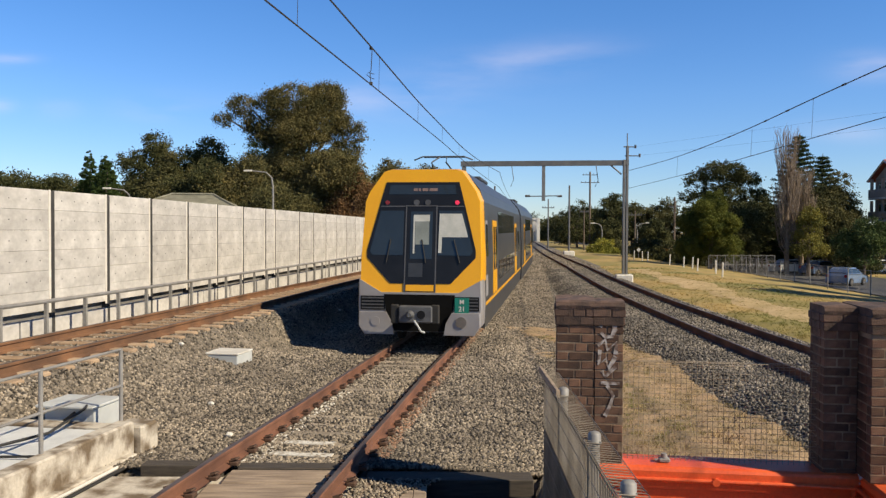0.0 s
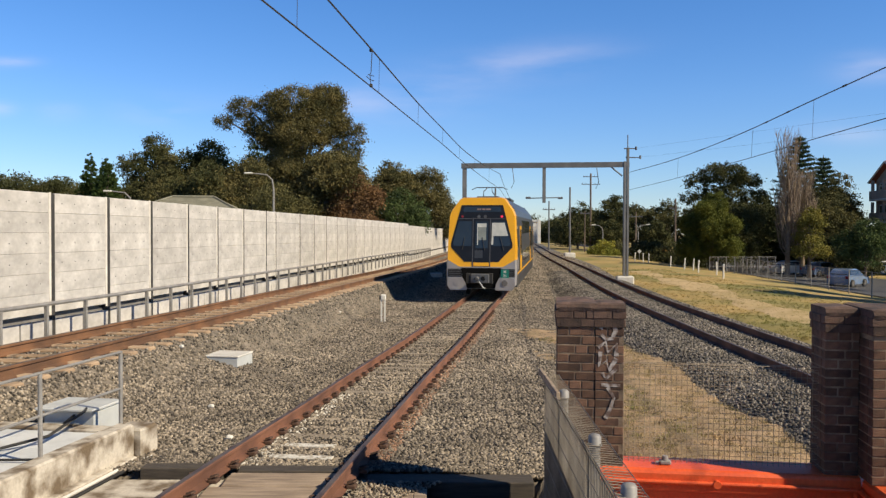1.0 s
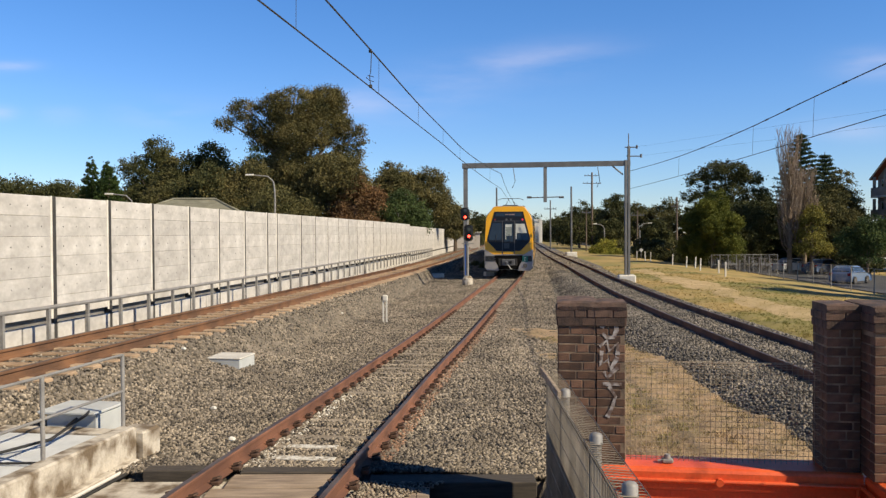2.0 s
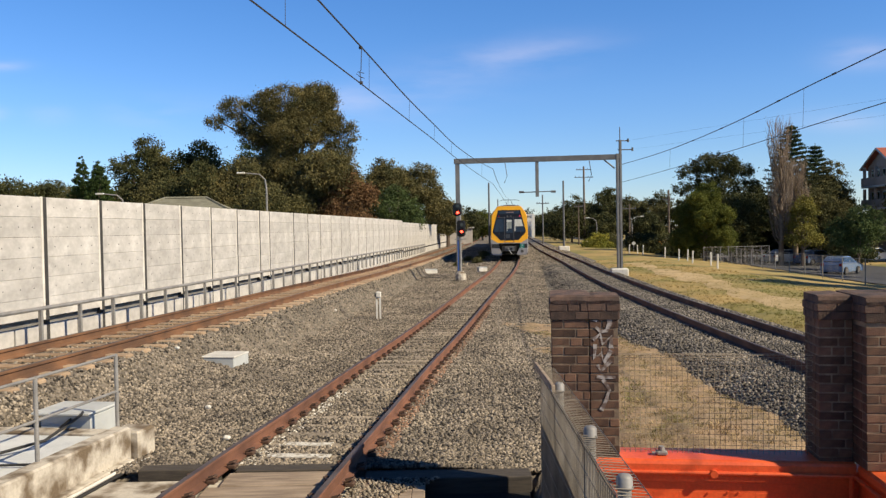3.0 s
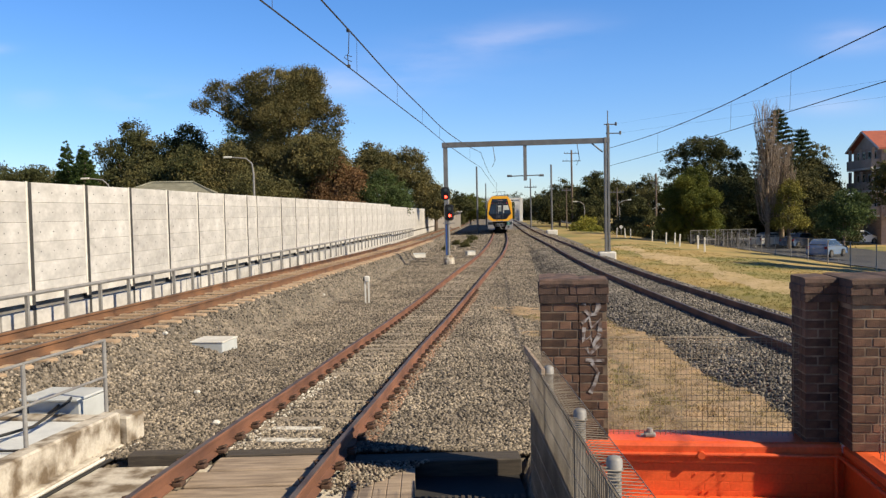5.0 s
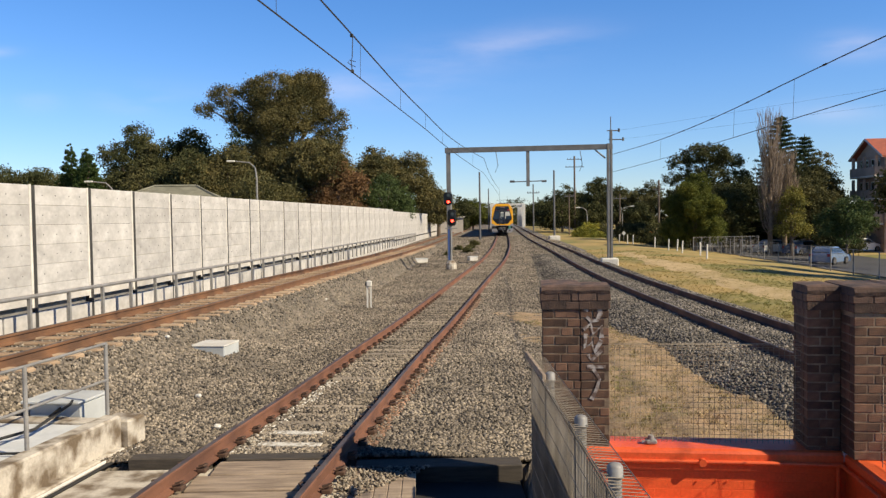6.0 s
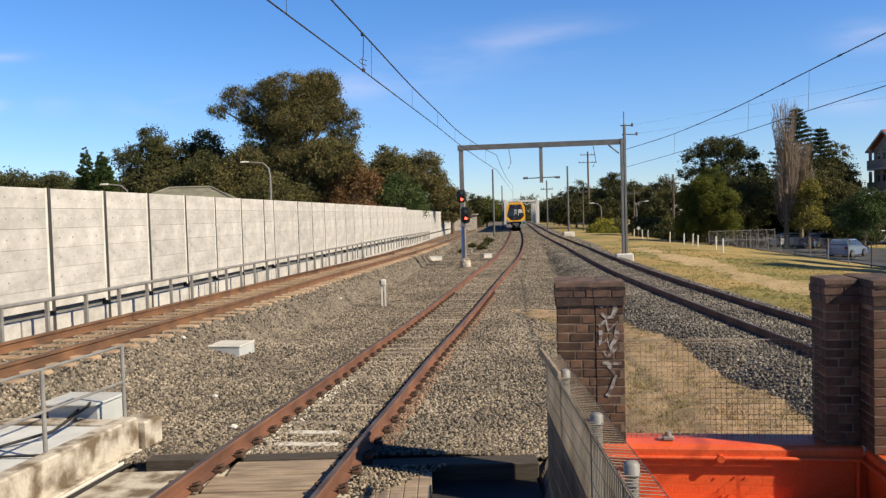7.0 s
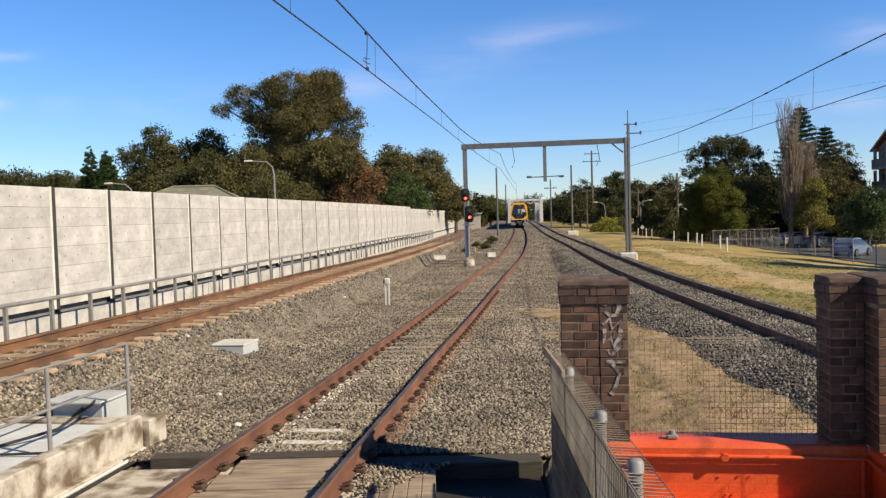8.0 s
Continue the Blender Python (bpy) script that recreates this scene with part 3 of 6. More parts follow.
# joints of the wall by their distance along the line, then even bays to its end
joints = [18.43 - 2.29 * k for k in range(7, 0, -1)] + [18.43, 20.72, 23.02, 25.49, 27.93, 30.49, 33.09, 34.35, 37.97, 40.48, 42.97, 45.43, 48.0, 50.5, 53.17, 56.0, 58.8, 61.4, 64.0, 66.6, 69.3, 72.1]
while joints[-1] < 138:
    joints.append(joints[-1] + 2.85)
joints = [q - 0.12 for q in joints]
for ya, yb in zip(joints, joints[1:]):
    (xa, _d), (xb, _d) = wall_at(ya), wall_at(yb)
    w = round(math.hypot(xb - xa, yb - ya), 1)
    if w not in BAYS:
        BAYS[w] = wall_meshes(w)
    zb = 0.05 + min(0.0, (60 - ya) * 0.0012) - (0.16 if ya > 72 else 0.0)
    turn = math.degrees(math.atan2(yb - ya, xb - xa))
    for name, me_ in BAYS[w]:
        if ya < 45 or name != "tie_hole_rows":
            ob = part(name, me_, M_CONC, WALL)
            ob.matrix_basis = pose((xa + xb) / 2, (ya + yb) / 2, zb, 0, 0, turn)
    ob = part("wall_post", POST_ME, M_JOINT, WALL)
    ob.matrix_basis = pose(xb, yb, zb, 0, 0, turn)


def blades(name, count, x_of, y0, y1, hgt, material, label, seed, power=1.0, lift=0.0):
    """Grass blades in loose tufts on the ground."""
    rs = np.random.RandomState(seed)
    k = count // 9
    ty = y0 + (y1 - y0) * rs.rand(k) ** power
    tx = x_of(ty, rs.rand(k))
    x = np.repeat(tx, 9) + rs.randn(k * 9) * hgt * 0.5
    y = np.repeat(ty, 9) + rs.randn(k * 9) * hgt * 0.5
    z = rough_ground(x, y) + lift
    keep = z > ballast_z(x, y)
    x, y, z = x[keep], y[keep], z[keep]
    n = len(x)
    h = hgt * (0.4 + 0.9 * rs.rand(n))
    lean = rs.randn(n, 2) * 0.6 * h[:, None]
    a = rs.rand(n) * 6.28
    w = hgt * 0.09
    p = np.stack([x, y, z], -1)
    side = np.stack([np.cos(a) * w, np.sin(a) * w, np.zeros(n)], -1)
    tip = p + np.concatenate([lean, h[:, None]], 1)
    v = np.stack([p - side, p + side, tip], 1).reshape(-1, 3)
    tagged(new(name, raw(name, v, np.arange(n * 3).reshape(n, 3), material)), label, "grass", kind="stuff")


M_STRAWBLADE = mat("straw", (0.50, 0.36, 0.19), (0.24, 0.20, 0.08), rough=0.9, scale=2, fine=10, bump=0, island=0.6)
M_VERGE = mat("verge_grass", (0.42, 0.30, 0.105), (0.17, 0.18, 0.035), rough=0.9, scale=0.16, fine=2, bump=0, island=0.35, lo=0.42, hi=0.6, world_space=True)
blades("dead_grass", 42000, lambda y, u: 1.6 + 4.6 * u, 7.9, 24, 0.055, M_STRAWBLADE, "short dead straw-coloured grass on bare earth", 3, 1.3, 0.07)
blades("green_weeds", 9000, lambda y, u: 1.7 + 1.9 * u + 0.25 * np.sin(y * 2.3), 11.5, 24, 0.06, mat("weed_green", (0.17, 0.20, 0.045), (0.26, 0.23, 0.08), rough=0.9, scale=2, fine=10, bump=0, island=0.4), "sparse low green weeds along the ballast edge", 5, 1.0, 0.06)
blades("verge_grass", 110000, lambda y, u: XR(y) + 1.8 + 16 * u, 22, 110, 0.075, M_VERGE, "rough yellow and green grass on the verge", 4, 1.6)

# worn dusty strip along the verge
ys = np.arange(14, 62, 0.5)
k = np.linspace(0, 1, 9)
lo_ = XR(ys) + 3.9 + 0.35 * np.sin(ys * 0.37) + 0.2 * np.sin(ys * 1.3)
hi_ = XR(ys) + 5.9 + 0.5 * np.sin(ys * 0.29 + 1) + 0.25 * np.sin(ys * 1.1 + 2)
X = lo_[:, None] * (1 - k) + hi_[:, None] * k
Y = np.repeat(ys[:, None], 9, 1)
i = (np.arange(len(ys) - 1)[:, None] * 9 + np.arange(8)[None]).ravel()
me = raw("worn_path", np.stack([X, Y, rough_ground(X, Y) + 0.035 - 0.06 * (2 * k[None] - 1) ** 4], -1).reshape(-1, 3), np.stack([i, i + 1, i + 10, i + 9], -1), M_PATH, True)
tagged(new("worn_path", me), "worn sandy strip of dead grass along the verge", "path", kind="structure")

# low steel railing in front of the wall
RAILING = thing("steel_railing", Matrix(), "low grey galvanised railing along the concrete wall", "railing")
_post = Build().box(-0.035, 0.035, -0.035, 0.035, 0.0, 0.86).mesh("railing_post")
_post.materials.append(M_GALV)
pts, y = [], 4.4
while y < 92:
    d = float(XL(y + 1) - XL(y - 1)) / 2
    x = float(XL(y)) - 2.2 / math.cos(math.atan(d))
    zb = 0.16 + min(0.0, (60 - y) * 0.004)
    pts.append((x, y, zb + 0.84))
    ob = part("railing_post", _post, M_GALV, RAILING)
    ob.matrix_basis = pose(x, y, zb, 0, 0, -math.degrees(math.atan(d)))
    y += 1.43
part("top_rail", Build().tube(pts, 0.045, 8), M_GALV, RAILING)


# ---- the train ----
def shell(y, w=1.0, top=4.37, low=0.42):
    """Cross-section of a car, counter-clockwise from the lower right."""
    return [(1.50 * w, y, low), (1.515 * w, y, 1.0), (1.515 * w, y, 2.2), (1.46 * w, y, 3.55), (1.36 * w, y, 3.86), (0.98 * w, y, top - 0.06), (0.80 * w, y, top), (-0.80 * w, y, top), (-0.98 * w, y, top - 0.06), (-1.36 * w, y, 3.86), (-1.46 * w, y, 3.55), (-1.515 * w, y, 2.2), (-1.515 * w, y, 1.0), (-1.50 * w, y, low)]


CAR_LEN = 20.2


def add_side(car, cab):
    """Doors, windows and bands on both sides; y runs away from the clip's camera along the train."""
    for sx in (-1, 1):
        xo = 1.515 * sx

        def plate(name, y0, y1, z0, z1, material, t=0.012, label=""):
            lean = 0.0 if z1 < 2.3 else 0.055 * (z1 - 2.2) / 1.35
            xa, xb = xo + sx * t, xo + sx * t - sx * lean
            if z0 > 2.2:
                xa = xo + sx * t - sx * 0.055 * (z0 - 2.2) / 1.35
            b = Build().add([(xa, y0, z0), (xa, y1, z0), (xb, y1, z1), (xb, y0, z1), (xa - sx * 0.08, y0, z0), (xa - sx * 0.08, y1, z0), (xb - sx * 0.08, y1, z1), (xb - sx * 0.08, y0, z1)], [(0, 1, 2, 3), (7, 6, 5, 4), (0, 4, 5, 1), (1, 5, 6, 2), (2, 6, 7, 3), (3, 7, 4, 0)])
            return part(name, b, material, car, label)

        plate("yellow_stripe", 0.9, CAR_LEN - 0.1, 0.98, 1.06, M_YELLOW)
        if cab:
            plate("cab_door", 0.95, 1.55, 1.2, 3.1, M_SILVER, 0.01)
            plate("cab_window", 1.02, 1.45, 2.2, 3.0, M_GLASS, 0.016)
        for y0 in (3.2, 14.8):
            for k in range(2):
                d = plate("door", y0 + k * 0.72, y0 + k * 0.72 + 0.69, 1.1, 3.12, M_YELLOW, 0.02, "yellow sliding door")
                w = plate("door_window", y0 + k * 0.72 + 0.16, y0 + k * 0.72 + 0.53, 1.75, 2.95, M_GLASS, 0.026)
        for k in range(5):
            plate("upper_window", 5.4 + k * 1.8, 6.95 + k * 1.8, 2.75, 3.4, M_GLASS, 0.014)
            plate("lower_window", 5.4 + k * 1.8, 6.95 + k * 1.8, 1.35, 1.95, M_GLASS, 0.014)
        plate("end_window", 17.2, 18.8, 1.9, 2.8, M_GLASS, 0.014)


def bogie(car, yc):
    b = Build()
    for sx in (-1, 1):
        b.box(sx * 1.0 - 0.08, sx * 1.0 + 0.08, yc - 1.6, yc + 1.6, 0.45, 0.7)
    b.box(-0.95, 0.95, yc - 0.35, yc + 0.35, 0.4, 0.75)
    bg_ = part("bogie", b, M_UNDER, car)
    for dy in (-1.2, 1.2):
        w = Build()
        for sx in (-0.75, 0.75):
            w.tube([(sx - 0.065, yc + dy, 0.44), (sx + 0.065, yc + dy, 0.44)], 0.43, 18)
        w.tube([(-0.75, yc + dy, 0.44), (0.75, yc + dy, 0.44)], 0.08, 8)
        part("wheelset", w, M_UNDER, bg_)


def text(name, body, size, m, material, parent):
    cu = bpy.data.curves.new(name, "FONT")
    cu.body, cu.size, cu.extrude, cu.align_x, cu.align_y = body, size, 0.002, "CENTER", "CENTER"
    cu.offset = 0.003
    ob = new(name, cu)
    ob.parent, ob.matrix_basis = parent, m
    cu.materials.append(material)
    return ob


def rail_car(cab):
    car = thing("rail_car", Matrix(), "double-deck train car with yellow cab front and black windscreen" if cab else "grey double-deck train car with yellow doors", "train", "cars of the train")
    y0 = 0.85 if cab else 0.15
    part("body", Build().loft([shell(y0), shell(CAR_LEN - 0.15)]), M_BODY, car, "grey metal body sides and roof")
    part("underframe", Build().box(-1.25, 1.25, 3.4, CAR_LEN - 3.4, 0.3, 0.45, 0.02), M_UNDER, car)
    part("gangway", Build().box(-0.6, 0.6, CAR_LEN - 0.2, CAR_LEN + 0.2, 1.0, 3.2, 0.05), M_UNDER, car)
    bogie(car, 2.9), bogie(car, CAR_LEN - 2.9)
    add_side(car, cab)
    part("roof_unit", Build().box(-0.9, 0.9, 6.0, 8.5, 4.36, 4.52, 0.05), M_BODY, car)
    if not cab:
        return car
    # yellow cab shell, raked forward toward the bottom, with the silver skirt below it
    prof = [(1.49, 1.62), (1.49, 2.2), (1.43, 3.55), (1.33, 3.80), (0.98, 4.29), (0.82, 4.34), (-0.82, 4.34), (-0.98, 4.29), (-1.33, 3.80), (-1.43, 3.55), (-1.49, 2.2), (-1.49, 1.62), (-0.95, 1.33), (0.95, 1.33)]

    def front_y(z):
        return 0.02 + 0.147 * max(0, z - 1.3)

    rings = [[(x * 0.985, front_y(z), z - 0.01) for x, z in prof], [(x * 1.0, front_y(z) + 0.10, z) for x, z in prof], [(x * 1.018, 0.9, z + (0.03 if z > 3 else 0)) for x, z in prof]]
    part("cab_front", Build().loft(rings[::-1]), M_YELLOW, car, "bright yellow cab front with bevelled corners", False)
    # silver skirt with rounded lower corners
    b = Build()
    sk = [(-1.50, 1.66), (-0.96, 1.35), (0.96, 1.35), (1.50, 1.66), (1.515, 1.0), (1.49, 0.55), (1.36, 0.40), (-1.36, 0.40), (-1.49, 0.55), (-1.515, 1.0)]
    b.loft([[(x, 0.9, z) for x, z in sk], [(x, 0.05, z) for x, z in sk], [(x * 0.975, -0.03, z * 0.985 + 0.015) for x, z in sk]])
    part("skirt", b, M_SILVER, car, "silver-grey lower front skirt")
    for sx in (-1, 1):
        bump = [(sx * 0.80, 0.88), (sx * 1.47, 0.88), (sx * 1.48, 0.55), (sx * 1.34, 0.34), (sx * 0.62, 0.34), (sx * 0.66, 0.62)]
        part("bumper", Build().loft([[(x, 0.0, z) for x, z in bump], [(x, -0.10, z) for x, z in bump], [(x * 0.985, -0.13, z * 0.98 + 0.012) for x, z in bump]]), M_SILVER, car)
        part("headlight_recess", Build().box(min(sx * 0.84, sx * 1.44), max(sx * 0.84, sx * 1.44), -0.045, 0.02, 0.92, 1.26), M_BLACK, car)
        for k in range(4):
            part("grille_bar", Build().box(min(sx * 0.87, sx * 1.41), max(sx * 0.87, sx * 1.41), -0.065, -0.04, 0.955 + 0.08 * k, 0.985 + 0.08 * k), M_TRIM, car)
    part("bumper_lamp", Build().tube([(1.02, -0.16, 0.66), (1.02, -0.1, 0.66)], 0.13, 20), M_LAMP, car, "round bumper lamp")
    part("bumper_ring", Build().tube([(-1.06, -0.145, 0.66), (-1.06, -0.1, 0.66)], 0.11, 20), M_SILVER, car)
    rec = [(-0.86, 1.30), (0.86, 1.30), (0.80, 0.75), (0.60, 0.42), (-0.60, 0.42), (-0.80, 0.75)]
    # flat plate: the depth of the recess is only its black shade colour
    part("coupler_recess", Build().slab(rec, -0.06, 0.05), M_VOID, car, "black plate standing for the shaded coupler recess")
    part("coupler_shaft", Build().box(-0.16, 0.16, -0.45, 0.0, 0.78, 1.0, 0.02), M_UNDER, car)
    cp = part("coupler_head", Build().box(-0.40, 0.40, -0.62, -0.42, 0.68, 1.08, 0.03), M_DARKSTEEL, car, "dark steel coupler head")
    part("coupler_cone", Build().tube([(-0.12, -0.76, 0.88), (-0.12, -0.62, 0.88)], [0.05, 0.10], 12), M_DARKSTEEL, cp)
    part("coupler_funnel", Build().tube([(0.14, -0.64, 0.88), (0.14, -0.61, 0.88)], 0.10, 14), M_BLACK, cp)
    for sx in (-0.5, 0.46):
        part("contact_box", Build().box(sx - 0.09, sx + 0.09, -0.58, -0.42, 0.66, 1.1, 0.02), M_UNDER, cp)
    part("air_hose", Build().tube([(-0.02, -0.64, 0.74), (0.08, -0.70, 0.62), (0.14, -0.66, 0.50), (0.22, -0.6, 0.46)], 0.025, 8), M_PALE, cp)
    # black windscreen mask laid on the raked face
    mask = [(-0.90, 4.02), (0.90, 4.02), (1.06, 3.42), (1.335, 2.35), (1.33, 2.18), (0.74, 1.56), (-0.74, 1.56), (-1.33, 2.18), (-1.335, 2.35), (-1.06, 3.42)]

    def on_face(name, poly, material, out, label="", parent=car):
        b = Build().loft([[(x, front_y(z) + 0.03, z) for x, z in poly], [(x, front_y(z) - out, z) for x, z in poly]])
        return part(name, b, material, parent, label)

    on_face("windscreen_mask", mask, M_BLACK, 0.012, "glossy black windscreen surround")
    on_face("windscreen", [(0.42, 3.32), (1.02, 3.32), (1.26, 2.34), (1.20, 2.24), (0.42, 2.24)], M_GLASS, 0.02, "dark tinted windscreen")
    on_face("windscreen", [(-0.44, 3.32), (-1.02, 3.32), (-1.26, 2.34), (-1.20, 2.24), (-0.44, 2.24)], M_GLASS, 0.02)
    on_face("front_door", [(-0.38, 3.40), (0.36, 3.40), (0.36, 1.36), (-0.38, 1.36)], M_BLACK, 0.018, "black front emergency door")
    for poly in ([(-0.40, 3.43), (-0.37, 3.43), (-0.37, 1.34), (-0.40, 1.34)], [(0.35, 3.43), (0.38, 3.43), (0.38, 1.34), (0.35, 1.34)], [(-0.40, 3.45), (0.38, 3.45), (0.38, 3.425), (-0.40, 3.425)]):
        on_face("door_trim", poly, M_TRIM, 0.022)
    on_face("screen_line", [(-1.03, 3.44), (-0.41, 3.44), (-0.41, 3.415), (-1.03, 3.415)], M_TRIM, 0.016)
    on_face("screen_line", [(0.39, 3.44), (1.03, 3.44), (1.03, 3.415), (0.39, 3.415)], M_TRIM, 0.016)
    on_face("door_sill_panel", [(-0.35, 1.53), (0.33, 1.53), (0.33, 1.38), (-0.35, 1.38)], M_YELLOW, 0.024)
    on_face("door_glass", [(-0.27, 3.30), (0.27, 3.30), (0.27, 2.15), (-0.27, 2.15)], M_GLASS, 0.024)
    on_face("door_blind", [(-0.20, 3.22), (0.20, 3.22), (0.20, 3.06), (-0.20, 3.06)], M_BLIND, 0.028, "pale blind behind the door glass")
    on_face("door_blind_shade", [(-0.15, 3.06), (0.19, 3.06), (0.19, 2.50), (-0.15, 2.50)], M_SHADE, 0.028, "grey-green half-drawn screen")
    on_face("door_blind_edge", [(-0.20, 3.06), (-0.16, 3.06), (-0.16, 2.28), (-0.20, 2.28)], M_BLIND, 0.028)
    on_face("blind", [(0.50, 3.25), (0.98, 3.25), (1.14, 2.68), (0.50, 2.68)], M_BLIND, 0.024, "pale pulled-down blind")
    on_face("blind_edge", [(0.44, 3.25), (0.52, 3.25), (0.50, 2.3), (0.42, 2.3)], M_BLIND, 0.025)
    on_face("destination_display", [(-0.80, 3.95), (0.80, 3.95), (0.84, 3.72), (-0.84, 3.72)], M_GLASS, 0.018)
    for k, (a, w) in enumerate(((-0.22, 0.1), (-0.1, 0.06), (0.0, 0.14), (0.17, 0.2))):
        on_face("display_bar", [(a, 3.87), (a + w, 3.87), (a + w, 3.80), (a, 3.80)], M_LED, 0.022)
    for k in (-0.14, 0.14):
        part("headlight", Build().tube([(k, front_y(3.5) - 0.03, 3.52), (k, front_y(3.5) + 0.03, 3.52)], 0.07, 16), M_TRIM, car)
    for sx in (-0.86, 0.86):
        part("tail_light", Build().tube([(sx, front_y(3.5) - 0.03, 3.52), (sx, front_y(3.5) + 0.03, 3.52)], 0.055, 14), M_TAIL if sx > 0 else M_RED_DIM, car, "small red tail light")
    for a, bq in ((-0.85, -0.75), (0.12, 0.02), (0.95, 0.80)):
        part("wiper", Build().tube([(a, front_y(2.1) - 0.04, 2.06), (bq, front_y(2.7) - 0.05, 2.62)], 0.014, 6), M_UNDER, car)
    part("lock_box", Build().loft([[(x, front_y(z) - 0.02, z) for x, z in ((-0.30, 2.05), (0.05, 2.05), (0.05, 1.72), (-0.30, 1.72))], [(x, front_y(z) - 0.026, z) for x, z in ((-0.30, 2.05), (0.05, 2.05), (0.05, 1.72), (-0.30, 1.72))]]), M_DARKBOX, car)
    plate = part("target_plate", Build().box(0.86, 1.20, -0.085, -0.066, 0.88, 1.24), M_GREEN, car, "green plate with white letters M 21")
    text("plate_letters", "M", 0.15, pose(1.03, -0.088, 1.14, 90, 0, 0), M_WHITE, plate)
    text("plate_letters", "21", 0.16, pose(1.03, -0.088, 0.97, 90, 0, 0), M_WHITE, plate)
    pan = part("pantograph_base", Build().box(-0.5, 0.5, 3.0, 4.2, 4.37, 4.5), M_DARKSTEEL, car)
    part("pantograph_arm", Build().tube([(-0.3, 4.1, 4.5), (-0.2, 3.1, 4.72), (-0.1, 4.0, 4.95)], 0.022, 6).tube([(0.3, 4.1, 4.5), (0.2, 3.1, 4.72), (0.1, 4.0, 4.95)], 0.022, 6).tube([(-0.85, 4.0, 4.86), (-0.6, 4.0, 4.96), (0.6, 4.0, 4.96), (0.85, 4.0, 4.86)], 0.022, 6).tube([(-0.6, 4.25, 4.96), (0.6, 4.25, 4.96)], 0.018, 6), M_DARKSTEEL, pan)
    return car


M_TAIL = glow("tail_lamp_red", (0.7, 0.03, 0.08), 0.35)
M_TRIM = mat("grey_trim", (0.10, 0.10, 0.105), rough=0.5, bump=0, vary=0.05)
M_RED_DIM = mat("red_lens", (0.30, 0.02, 0.03), rough=0.2, bump=0)
M_DARKBOX = mat("dark_grey_panel", (0.045, 0.047, 0.05), rough=0.4, bump=0)
CARS = [rail_car(True), rail_car(False)]
CARS += [copy_thing(CARS[1], Matrix()) for _ in range(2)]


def along(s0, s):
    """The y on the main track at arc length s past y = s0."""
    ys = np.arange(s0, s0 + 330, 0.5)
    xs = XM(ys)
    arc = np.concatenate([[0], np.cumsum(np.hypot(np.diff(xs), np.diff(ys)))])
    return float(np.interp(s, arc, ys))


def car_pose(s):
    a, b = along(15.0, s + 2.9), along(15.0, s + CAR_LEN - 2.9)
    pa, pb = Vector((float(XM(a)), a, float(ZM(a)))), Vector((float(XM(b)), b, float(ZM(b))))
    d = (pb - pa).normalized()
    o = pa - d * 2.9
    return pose(o.x, o.y, o.z, math.degrees(math.asin(d.z)), 0, -math.degrees(math.atan2(d.x, d.y)))


# ---- the end of the platform: brick piers, painted wall, mesh fences ----
PX, PY, PROT = 1.12, 7.9, -7.5


def P(v=0.0, u=0.0, z=0.0, turn=0.0):
    return pose(PX, PY, 0, 0, 0, PROT) @ pose(v, u, z, 0, 0, turn)


BRICKS = {}


def brick(w, d, hgt, material=None):
    key = (round(w, 3), round(d, 3), round(hgt, 3), material is None)
    if key not in BRICKS:
        me = Build().box(0, w, 0, d, 0, hgt, 0.006).mesh("brick")
        me.materials.append(material or M_BRICK)
        BRICKS[key] = me
    return BRICKS[key]


